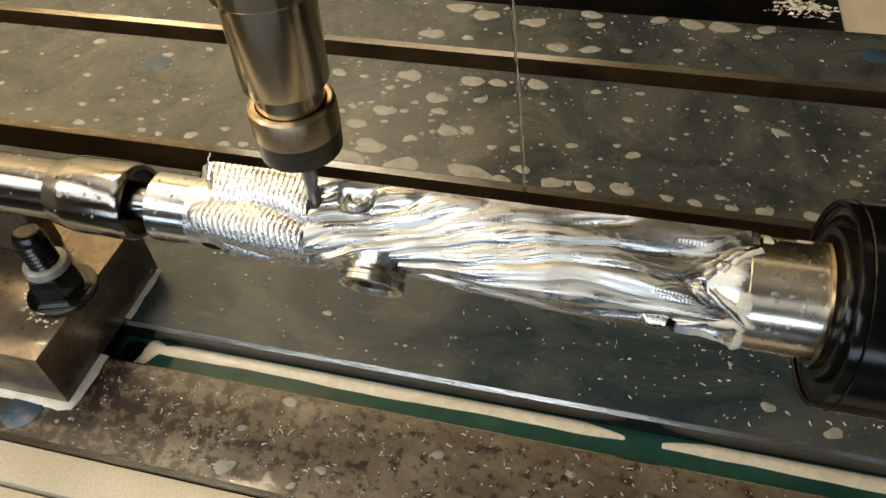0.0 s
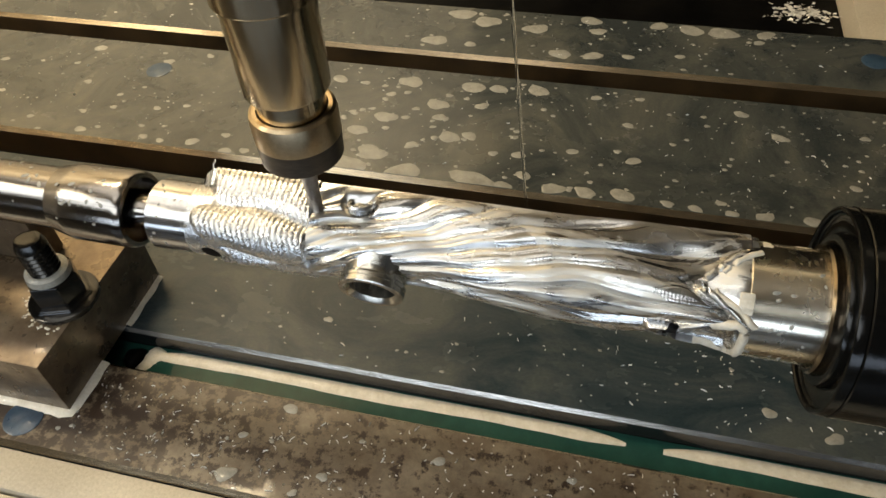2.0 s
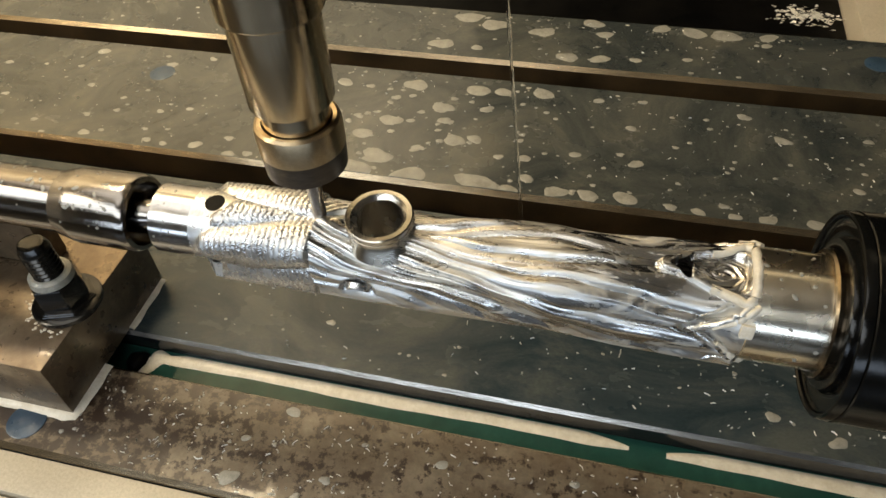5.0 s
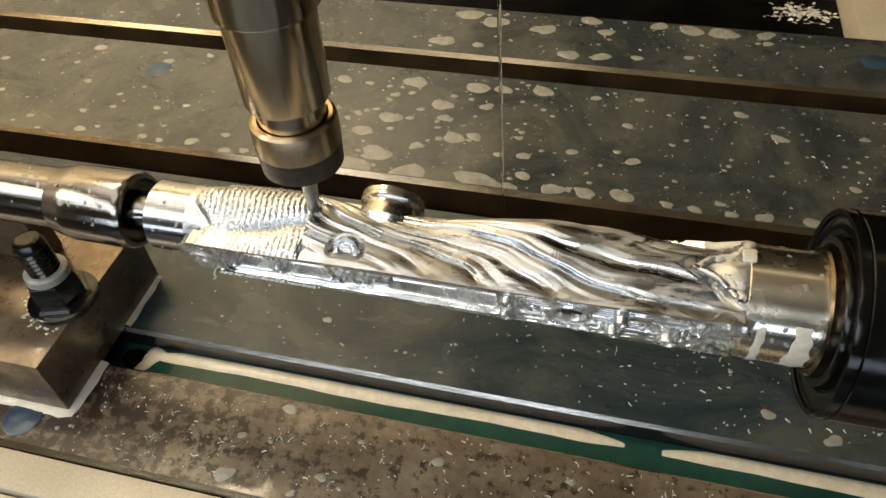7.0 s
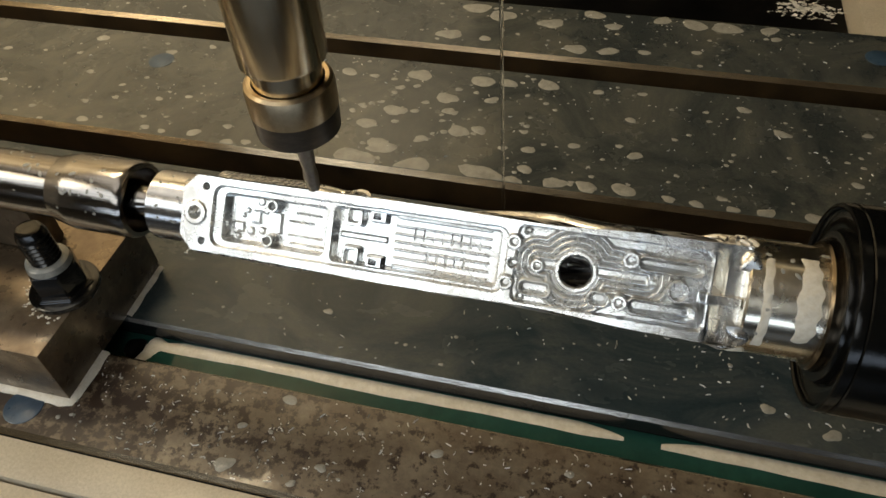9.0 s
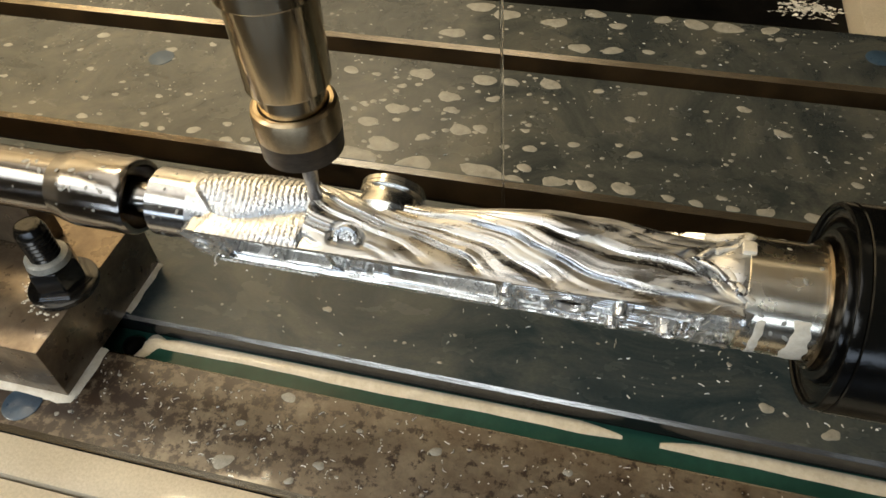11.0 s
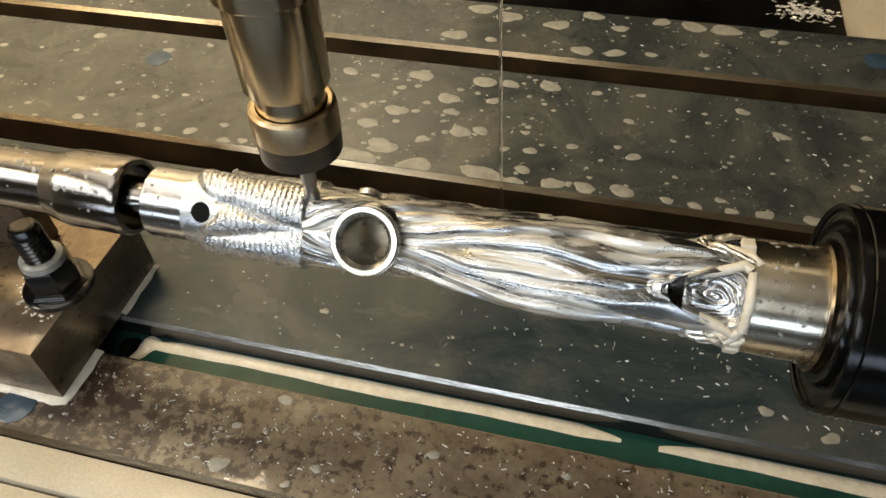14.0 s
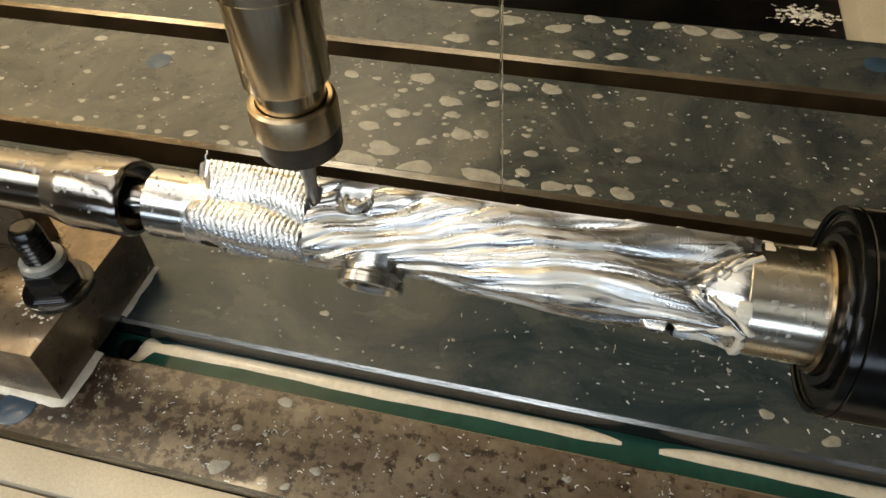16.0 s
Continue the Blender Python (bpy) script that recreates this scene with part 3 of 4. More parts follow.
def flat_mesh():
    """The pocketed face: x along the bar, v across it, h its distance from the axis."""
    nx, nv = 900, 170
    xs = np.linspace(X0, X1, nx)[:, None]
    u = np.linspace(-1, 1, nv)[None, :]
    v = u * half_width(xs)
    real = xs + 0 * v
    x = real + 0.0045

    def rect(xa, xb, va, vb, r=0.001, s=0.0005):
        dx = np.maximum(np.maximum(xa + r - x, x - xb + r), 0)
        dv = np.maximum(np.maximum(va + r + v, -v - vb + r), 0)
        return 1 - smooth_step(r - s, r, np.hypot(dx, dv))

    def disc(cx, cv, r, s=0.0004):
        return 1 - smooth_step(r - s / 2, r + s / 2, np.hypot(x - cx, v + cv))

    h = np.full_like(x, FLAT_H)
    def cut(m, level):
        nonlocal h
        h = h + (level - h) * m
    # long pocket
    cut(rect(-0.1012, -0.0165, -0.0088, 0.0088, 0.0030), 0.0104)
    cut(rect(-0.0983, -0.0672, -0.0070, 0.0070, 0.0016, 0.0009), 0.0066)
    cut(rect(-0.0655, -0.0185, -0.0078, 0.0078, 0.0016, 0.0009), 0.0066)
    # small steps, ribs and blocks on its floor
    rng = np.random.RandomState(21)
    for _ in range(10):
        cut(disc(rng.uniform(-0.0970, -0.0860), rng.uniform(-0.0058, 0.0058), rng.uniform(0.0005, 0.0012)), rng.uniform(0.0070, 0.0076))
    for xa, xb, va, vb, lv in ((-0.0910, -0.0880, -0.001, 0.0030, 0.0078), (-0.0965, -0.0930, -0.004, -0.001, 0.0074), (-0.0800, -0.0720, 0.0010, 0.0016, 0.0074), (-0.0800, -0.0690, -0.0030, -0.0024, 0.0072),
                               (-0.0780, -0.0700, 0.0034, 0.0040, 0.0074), (-0.0830, -0.0815, -0.0030, 0.0030, 0.0078), (-0.0790, -0.0680, -0.0052, -0.0046, 0.0074)):
        cut(rect(xa, xb, va, vb, 0.0005), lv)
    for s in (1, -1):
        def pair(xa, xb, va, vb, r, lv):
            cut(rect(xa, xb, min(s * va, s * vb), max(s * va, s * vb), r), lv)
        pair(-0.0626, -0.0570, 0.0026, 0.0078, 0.0012, 0.0098)
        pair(-0.0614, -0.0582, 0.0036, 0.0078, 0.0010, 0.0078)
        pair(-0.0557, -0.0503, 0.0044, 0.0079, 0.0006, 0.0094)
        pair(-0.0545, -0.0522, 0.0054, 0.0072, 0.0004, 0.0040)
    cut(rect(-0.0640, -0.0500, -0.0010, 0.0010, 0.0008), 0.0074)
    for k in range(7):
        cut(rect(-0.0485, -0.0215, -0.0069 + k * 0.0022, -0.0061 + k * 0.0022, 0.0004, 0.0003), 0.0068)
    # worn engraving, too faint to read
    for row, (va, vb, n) in enumerate(((0.0012, 0.0046, 8), (-0.0048, -0.0014, 5))):
        for i in range(n):
            xa = -0.0430 + i * 0.0026 + row * 0.004
            cut(rect(xa, xa + 0.0006, va, vb, 0.0002, 0.0002), 0.0064)
            if i % 2:
                cut(rect(xa, xa + 0.0018, vb - 0.0006, vb, 0.0002, 0.0002), 0.0064)
    # screw bosses in the pocket and at the end
    for cx, cv, r, lv in ((-0.0838, 0.0048, 0.0019, 0.0106), (-0.0843, -0.0050, 0.0019, 0.0106), (-0.1062, 0.0, 0.0034, 0.0124)):
        cut(disc(cx, cv, r), lv)
        cut(disc(cx, cv, r * 0.5), lv - 0.004)
    cut(disc(-0.1036, 0.0078, 0.0009), 0.008)
    cut(disc(-0.1036, -0.0078, 0.0009), 0.008)
    # contour grooves about the round opening
    d = np.hypot(x - 0.0015, v)
    zone = rect(-0.0145, 0.0345, -0.0102, 0.0102, 0.002)
    arm = np.hypot(np.maximum(np.maximum(-0.0085 - x, x - 0.0190), 0), np.maximum(np.abs(v + 0.0008) - 0.0006, 0))
    flow = np.minimum(np.maximum(d - 0.0052, 0), arm)
    terrace = np.abs(np.sin(np.clip(flow, 0, 0.0064) * math.pi / 0.0016)) ** 0.6
    h = h + zone * (-0.0020 + 0.0013 * terrace)
    # rounded pockets and long slots beside it
    for xa, xb, va, vb, lv in ((-0.0125, -0.0045, -0.0078, -0.0042, 0.0086), (0.0055, 0.0105, -0.0078, -0.0044, 0.0086), (0.0167, 0.0325, 0.0032, 0.0064, 0.0080), (0.0155, 0.0318, -0.0082, -0.0046, 0.0080)):
        cut(rect(xa - 0.0008, xb + 0.0008, va - 0.0008, vb + 0.0008, 0.0022, 0.0006), 0.0116)
        cut(rect(xa, xb, va, vb, 0.0016, 0.0010), lv)
    for cx, cv, r, lv, bore in ((-0.0150, 0.0054, 0.0020, 0.0134, 0.5), (-0.0160, -0.0054, 0.0020, 0.0134, 0.5), (-0.0085, 0.0, 0.0018, 0.0116, 0.5), (0.0146, 0.0052, 0.0022, 0.0140, 0.45),
                                (0.0132, -0.0060, 0.0021, 0.0136, 0.45), (0.0268, -0.0008, 0.0028, 0.0150, 0.7), (-0.0148, -0.0002, 0.0012, 0.0106, 0.7), (-0.0120, -0.0088, 0.0010, 0.0106, 0.7), (-0.0120, 0.0086, 0.0010, 0.0106, 0.7), (0.0204, 0.0, 0.0013, 0.0112, 0.6)):
        cut(disc(cx, cv, r), lv)
        cut(disc(cx, cv, r * bore), lv - 0.0022)
    # hollow end with a straight tab
    cut(rect(0.0338, 0.0470, -0.0240, 0.0240, 0.0050, 0.0050), 0.0086)
    cut(rect(0.0322, 0.0425, -0.0030, -0.0002, 0.0003), 0.0124)
    cut(disc(0.0015, 0.0, 0.0054) * (1 - disc(0.0015, 0.0, 0.0042)), 0.0116)
    # chamfered corners at the tail end
    v = np.clip(v, -0.0068 - (real - X0) * 1.0, 0.0068 + (real - X0) * 1.0)
    P = np.stack([real, v, -h], -1)
    # side walls down to the round
    P = np.concatenate([P[:, :1], P, P[:, -1:]], 1)
    P[:, 0, 2] = P[:, -1, 2] = -0.0070
    P[:, 0, 1] *= 0.84
    P[:, -1, 1] *= 0.84
    P = np.concatenate([P[:1], P], 0)
    P[0, :, 2] = -0.0080
    x, v = P[..., 0] + 0.0045, P[..., 1]
    keep = np.hypot(x[:-1, :-1] + 0.00014 - 0.0015, v[:-1, :-1]) > 0.0040
    return P, keep


def tube_between(points, r, seg=8):
    bm = bmesh.new()
    rings = []
    for i, p in enumerate(points):
        p = Vector(p)
        d = (Vector(points[min(i + 1, len(points) - 1)]) - Vector(points[max(i - 1, 0)])).normalized()
        a = d.orthogonal().normalized()
        b = d.cross(a)
        rings.append([bm.verts.new(p + r * (a * math.cos(2 * math.pi * k / seg) + b * math.sin(2 * math.pi * k / seg))) for k in range(seg)])
    for p, q in zip(rings, rings[1:]):
        for k in range(seg):
            bm.faces.new((p[k], p[(k + 1) % seg], q[(k + 1) % seg], q[k]))
    bm.faces.new(rings[0][::-1])
    bm.faces.new(rings[-1])
    bmesh.ops.recalc_face_normals(bm, faces=bm.faces)
    return bm


def crust(xa, xb, a0, a1, base, thick, seed, nx=16, na=70):
    """A ragged skin lying on a round bar."""
    rng = np.random.RandomState(seed)
    k = rng.uniform(0, 6.28, 8)
    xs = np.linspace(0, 1, nx)[:, None]
    a = np.linspace(a0, a1, na)[None, :]
    ends = smooth_step(a0, a0 + 0.15, a) * (1 - smooth_step(a1 - 0.15, a1, a))
    lo = xa + 0.14 * (xb - xa) * (np.sin(a * 5 + k[0]) * 0.6 + np.sin(a * 17 + k[1]) * 0.4)
    hi = xb + 0.16 * (xb - xa) * (np.sin(a * 4 + k[2]) * 0.6 + np.sin(a * 19 + k[3]) * 0.4)
    x = lo + (hi - lo) * xs
    hump = np.clip(4 * xs * (1 - xs), 0, 1) ** 0.5 * ends
    r = base - 0.0001 + thick * hump * (0.80 + 0.16 * np.sin(a * 9 + k[4] + 5 * xs) + 0.10 * np.sin(a * 23 + k[5] - 9 * xs))
    return grid_mesh(np.stack([x, r * np.sin(a), r * np.cos(a)], -1))


def droplets(x0, x1, a0, a1, radius, n, seed, big=0.0008):
    """Flat drops of foamy coolant clinging to a round bar."""
    rng = np.random.RandomState(seed)
    bm = bmesh.new()
    for _ in range(n):
        x, a, s = rng.uniform(x0, x1), rng.uniform(a0, a1), big * (0.25 + 0.75 * rng.rand() ** 2)
        m = Matrix.Translation((x, radius * math.cos(a), radius * math.sin(a))) @ Matrix.Rotation(a - math.pi / 2, 4, "X") @ Matrix.Rotation(rng.uniform(0, 3), 4, "Z") @ Matrix.Diagonal((s * rng.uniform(1, 2.2), s, s * 0.35, 1))
        bmesh.ops.create_icosphere(bm, subdivisions=1, radius=1, matrix=m)
    return bm


def milled_bar():
    t = thing("milled_bar", "wet bright aluminium bar half-milled into a sculpted handle", "workpiece", m=pose(0, AXIS_Y, AXIS_Z))
    P, keep, rough = shell_mesh()
    left = keep & rough[:-1, :-1]
    part("rough_shell", grid_mesh(P, left), ALU_ROUGH, t, "rough-stepped aluminium, not yet finished", smooth=38)
    part("fluted_shell", grid_mesh(P, keep & ~rough[:-1, :-1]), ALU, t, "flowing mirror-bright grooves", smooth=50)
    F, fk = flat_mesh()
    bm = grid_mesh(F, fk)
    bmesh.ops.reverse_faces(bm, faces=bm.faces)
    part("pocketed_face", bm, ALU_FLAT, t, "flat face with milled pockets and bosses", smooth=40)
    part("tail_stub", revolve([(-0.1282, 0.0046), (-0.1282, 0.0101), (-0.1278, 0.0106), (X0 + 0.0002, 0.0106)], 96), TAIL_ALU, t, "turned bright stub with a centre hole")
    part("chuck_stub", revolve([(0.0380, 0.0100), (0.0380, 0.0143), (0.0386, 0.0149), (0.0660, 0.0149)], 120), ALU_TURNED, t, "turned bright stub")
    # ring boss with its bore
    m = Matrix.Translation((RING_X, 0, 0))
    ring = part("ring_boss", revolve([(0.0060, 0.0104), (0.0080, 0.0096), (0.0095, 0.0089), (0.0106, 0.0085), (0.0113, 0.0085), (0.0117, 0.0091), (0.0122, 0.0095), (0.0131, 0.0095), (0.0132, 0.0092), (0.0134, 0.0092), (0.0135, 0.0094), (0.0148, 0.0094), (0.0151, 0.0091), (0.0151, 0.0078), (0.0149, 0.0075), (0.0138, 0.0065),
                               (-0.0014, 0.0064)], 96, "z", True), SOCKET, t, "round bright socket", m)
    part("bore_floor", revolve([(-0.0016, 0.0069), (-0.0012, 0.0060), (-0.0012, 0.0)], 48, "z"), SHADED_BORE_FLOOR, ring, "dark floor of the bore")
    m = Matrix.Translation((-0.1085, 0, 0))
    # The hole's shade comes from its near-black colour.
    part("cross_hole", revolve([(0.0103, 0.0030), (0.0101, 0.0027), (0.0020, 0.0026), (0.0020, 0.0)], 32, "z"), SHADE_BLACK, t, "cross hole with its shade put into black", m)
    # round sockets on both flanks, by the finished edge
    for s in (1, -1):
        a = radians(123) * s
        m = Matrix.Translation((-0.0646, 0.0117 * math.sin(a), 0.0117 * math.cos(a))) @ Matrix.Rotation(-a, 4, "X")
        part("screw_boss", revolve([(-0.0008, 0.0038), (0.0008, 0.0038), (0.0014, 0.0034), (0.0012, 0.0024), (0.0002, 0.0022), (0.0002, 0.0014), (0.0006, 0.0012), (0.0006, 0.0)], 40, "z"), ALU_ROUGH, t, "round screw socket", m)
    # ragged shoulder and dried foam by the chuck stub
    for s in (1, -1):
        pts = []
        for i in range(27):
            b = 0.68 + 1.40 * i / 26
            x = 0.0390 - 0.0125 * max(0.0, 1 - abs(b - 1.38) / 0.72) + 0.0005 * math.sin(b * 9 + s)
            rr = 0.0126 + 0.0020 * float(smooth_step(0.027, 0.038, x)) + 0.0003 * math.sin(i * 0.9 + s)
            pts.append((x, s * rr * math.sin(b), rr * math.cos(b)))
        bm = tube_between(pts, 0.0009, 10)
        for v in bm.verts:
            v.co += 0.0004 * Vector(noise.noise_vector(v.co * 420))
        lip = [(p[0] + 0.0017, p[1] * 1.02, p[2] * 1.02) for k, p in enumerate(pts) if k < 11 or k > 16]
        for run in (lip[:11], lip[11:]):
            edge = tube_between(run, 0.0008, 8)
            for v in edge.verts:
                v.co += 0.0006 * Vector(noise.noise_vector(v.co * 380))
            part("foam_lip", edge, PASTE, t, "pale dried foam along the shoulder", smooth=60)
        part("shoulder_ridge", bm, ALU, t, "bright ragged ridge", smooth=60)
    for k, (a0, a1) in enumerate(((2.15, 2.62), (-2.66, -2.2))):
        part("shoulder_burr", crust(0.0355, 0.0405, a0, a1, 0.0146, 0.0022, 20 + k, 18, 40), ALU_ROUGH, t, "ragged bright burr", smooth=40)
    part("foam_band", crust(0.0495, 0.0548, 2.45, 4.1, 0.0149, 0.00032, 5, 20, 120), PASTE, t, "pale dried foam")
    part("foam_smear", crust(0.0415, 0.0440, 2.2, 4.0, 0.0149, 0.0003, 9), PASTE, t, "pale dried foam")
    # rounded frame about the opening, and two blocks of stock left beside it
    pts = []
    for i in range(41):
        u = -1 + 2 * i / 40
        a = 0.66 * math.copysign(min(1.0, abs(u) * 1.75), u) - 0.20 * math.copysign(max(0.0, abs(u) - 0.60) / 0.40, u)
        x = 0.0391 - 0.0105 * max(0.0, abs(u) - 0.52) / 0.48 - 0.0009 * max(0.0, 1 - abs(abs(u) - 0.56) / 0.10)
        rr = 0.0126 + 0.0016 * float(smooth_step(0.030, 0.038, x))
        pts.append((x, rr * math.sin(a), rr * math.cos(a)))
    bm = tube_between(pts, 0.00125, 12)
    for v in bm.verts:
        v.co += 0.0003 * Vector(noise.noise_vector(v.co * 500))
    part("opening_frame", bm, PASTE, t, "thick pale frame of the opening", smooth=60)
    for s, x in ((1, 0.0378), (-1, 0.0382)):
        for k, (da, w, h, dx) in enumerate(((0.0, 0.0019, 0.0021, 0.0), (-0.17, 0.0014, 0.0006, 0.0004))):
            bm = box(-0.0017 + 0.0003 * k, 0.0017, -w, w, -0.0016, h * 0.55, 0.0005)
            for v in bm.verts:
                v.co += 0.0003 * Vector(noise.noise_vector(v.co * 700 + Vector((s, k, 0))))
            a = s * (1.12 + da)
            part("shoulder_burr", bm, PASTE, t, "ragged bright burr", Matrix.Translation((x + dx, 0.0146 * math.sin(a), 0.0146 * math.cos(a))) @ Matrix.Rotation(-a, 4, "X"), smooth=40)
    part("spatter", droplets(-0.127, -0.114, 0, 6.28, 0.0106, 70, 5, 0.0006), FOAM, t, "foamy coolant drops", smooth=60)
    part("spatter", droplets(0.040, 0.056, 0, 6.28, 0.0149, 50, 6, 0.0007), FOAM, t, "foamy coolant drops", smooth=60)
    # a curled burr at the corner of the flat
    part("burr_curl", tube_between([(-0.1112, 0.0105, -0.0116), (-0.1115, 0.0112, -0.0128), (-0.1108, 0.0117, -0.0136), (-0.1113, 0.0115, -0.0143)], 0.00022), CHIP, t)
    return t


tailstock()
clamp_stud()
chuck = rotary_chuck()
rotary_housing()
holder = tool_holder()
bar = milled_bar()


# ---- foam, chips, plugs and the thin stream of coolant ----
def blob(bm, x, y, z, r, rng, flat=0.66, high=0.00025):
    """An irregular low dome of foam."""
    n = 18
    k = rng.uniform(0, 6.28, 4)
    q = rng.uniform(0.05, 0.20)
    turn = rng.uniform(-0.5, 0.5)
    rings = []
    for s, h in ((1.0, 0.0), (0.90, 0.45), (0.62, 0.85), (0.25, 1.0)):
        ring = []
        for i in range(n):
            a = 2 * math.pi * i / n
            e = r * s * (1 + q * math.sin(2 * a + k[0]) * 0.5 + q * 0.7 * math.sin(3 * a + k[1]) + q * 0.4 * math.sin(5 * a + k[2]))
            px, py = e * math.cos(a), e * math.sin(a) * flat
            ring.append(bm.verts.new((x + px * math.cos(turn) - py * math.sin(turn), y + px * math.sin(turn) + py * math.cos(turn), z - 0.0001 + (high + 0.0001) * h)))
        rings.append(ring)
    for p, s in zip(rings, rings[1:]):
        for i in range(n):
            bm.faces.new((p[i], p[(i + 1) % n], s[(i + 1) % n], s[i]))
    bm.faces.new(rings[-1])


def foam(name, label, spots, area, count, seed, small=(0.0006, 0.0018)):
    rng = np.random.RandomState(seed)
    bm = bmesh.new()
    for x, y, r in spots:
        blob(bm, x, y, 0.0, r, rng)
    edge = SLOTS[1] + SLOT_W / 2 + 0.0027
    for v in bm.verts:
        if SLOTS[1] - 0.015 < v.co.y < edge:          # foam ends at the slot's edge
            v.co.y = edge + 0.002 * (v.co.y - edge)
    x0, x1, y0, y1 = area
    for _ in range(count):
        blob(bm, rng.uniform(x0, x1), rng.uniform(y0, y1), 0.0, small[0] + (small[1] - small[0]) * rng.rand() ** 2.5, rng, 0.75, 0.0002)
    return tagged(part(name, bm, FOAM, smooth=60), label, "foam", kind="stuff")


drifting_foam = foam("foam_patch", "pale coolant foam patches drifting on the wet table",
    [(-0.1117, 0.3319, 0.0076), (-0.0920, 0.3139, 0.0067), (-0.0763, 0.3324, 0.0074), (-0.0683, 0.3164, 0.0042), (-0.1166, 0.2985, 0.0067), (-0.1281, 0.2852, 0.0060), (-0.0883, 0.3029, 0.0042), (-0.0795, 0.2877, 0.0064),
     (-0.0695, 0.2904, 0.0046), (-0.1152, 0.2689, 0.0086), (-0.0970, 0.2781, 0.0040), (-0.0549, 0.2789, 0.0028), (-0.0424, 0.2799, 0.0039), (-0.1367, 0.3267, 0.0029), (-0.1194, 0.3187, 0.0031), (-0.0409, 0.3352, 0.0067),
     (-0.0623, 0.3331, 0.0055), (-0.1061, 0.2998, 0.0027), (-0.1251, 0.2555, 0.0130), (-0.0959, 0.2563, 0.0105), (-0.0596, 0.2547, 0.0134), (-0.0474, 0.2545, 0.0069), (-0.1523, 0.3280, 0.0052)],
    (-0.16, -0.04, 0.256, 0.342), 150, 4, (0.0005, 0.0024))
still_foam = foam("foam_patch", "pale coolant foam patches on the wet table",
    [(0.0135, 0.3363, 0.0027), (-0.0093, 0.3339, 0.0033), (0.0643, 0.3320, 0.0040), (0.009, 0.3129, 0.0032), (0.0819, 0.3155, 0.0045), (-0.0164, 0.2872, 0.0033), (0.0132, 0.2853, 0.0041), (0.0052, 0.2912, 0.0022),
     (-0.0372, 0.2654, 0.0043), (-0.022, 0.2585, 0.0060), (-0.0070, 0.2585, 0.0058), (0.0099, 0.2600, 0.0062), (0.0536, 0.2628, 0.0026), (0.0302, 0.2580, 0.0034), (0.0426, 0.2570, 0.0036), (0.0583, 0.2565, 0.0035),
     (0.0725, 0.2570, 0.0048), (0.0925, 0.2580, 0.0046), (0.1129, 0.2837, 0.0031), (0.1217, 0.3218, 0.0028)],
    (-0.04, 0.15, 0.256, 0.342), 150, 5, (0.0004, 0.0018))
left_foam = foam("foam_patch", "small pale foam spots on the wet table",
    [(-0.3102, 0.3346, 0.0046), (-0.3637, 0.3139, 0.0031), (-0.3387, 0.3161, 0.0017), (-0.3155, 0.3174, 0.0023), (-0.2979, 0.3006, 0.0029), (-0.2599, 0.3277, 0.0040), (-0.2541, 0.3190, 0.0016), (-0.2376, 0.3374, 0.0029),
     (-0.2666, 0.3359, 0.0019), (-0.3446, 0.2842, 0.0026), (-0.3118, 0.2648, 0.0024), (-0.3190, 0.2594, 0.0014), (-0.3010, 0.2555, 0.0020), (-0.2845, 0.2743, 0.0026), (-0.2767, 0.2593, 0.0037), (-0.2681, 0.2628, 0.0020),
     (-0.2691, 0.2806, 0.0024), (-0.2716, 0.2921, 0.0021), (-0.2658, 0.2865, 0.0014), (-0.2612, 0.3011, 0.0018), (-0.2438, 0.2839, 0.0026), (-0.2409, 0.2908, 0.0014), (-0.2282, 0.2887, 0.0024), (-0.2445, 0.2679, 0.0020),
     (-0.2316, 0.2697, 0.0016), (-0.2388, 0.2596, 0.0029), (-0.2283, 0.2581, 0.0026), (-0.2106, 0.2603, 0.0042), (-0.1950, 0.2684, 0.0029), (-0.1899, 0.2566, 0.0037), (-0.1801, 0.2583, 0.0031)],
    (-0.36, -0.16, 0.256, 0.342), 70, 6, (0.0004, 0.0012))
back_foam = foam("foam_patch", "pale foam patches drifting behind the rear slot",
    [(-0.0527, 0.3979, 0.0080), (-0.016, 0.4005, 0.0054), (0.0032, 0.3761, 0.0038), (0.0316, 0.3809, 0.0032), (-0.0829, 0.4017, 0.0090), (-0.0165, 0.3740, 0.0060), (-0.0883, 0.3749, 0.0040), (0.0747, 0.4022, 0.0035),
     (-0.1100, 0.3760, 0.0080), (-0.1000, 0.4080, 0.0090), (-0.0350, 0.3730, 0.0070)],
    (-0.36, 0.10, 0.368, 0.412), 120, 7)
edge_foam = foam("foam_patch", "pale foam lying along the table's rear edge", [(0.0386, 0.4100, 0.0080), (0.0563, 0.4095, 0.0090), (0.0200, 0.4120, 0.0060), (-0.0200, 0.4120, 0.0070), (0.08, 0.4110, 0.0060)], (-0.3, 0.13, 0.406, 0.414), 30, 8)
front_foam = foam("foam_patch", "pale foam spots on the grimy table front",
    [(-0.0996, 0.1219, 0.0031), (-0.1127, 0.1083, 0.002), (-0.1127, 0.0930, 0.0042), (-0.079, 0.0991, 0.0023), (-0.087, 0.0915, 0.0019), (-0.0411, 0.1133, 0.0025), (0.0043, 0.1159, 0.0019), (-0.0694, 0.1148, 0.0014)],
    (-0.19, 0.12, 0.089, 0.122), 60, 9, (0.0004, 0.0013))
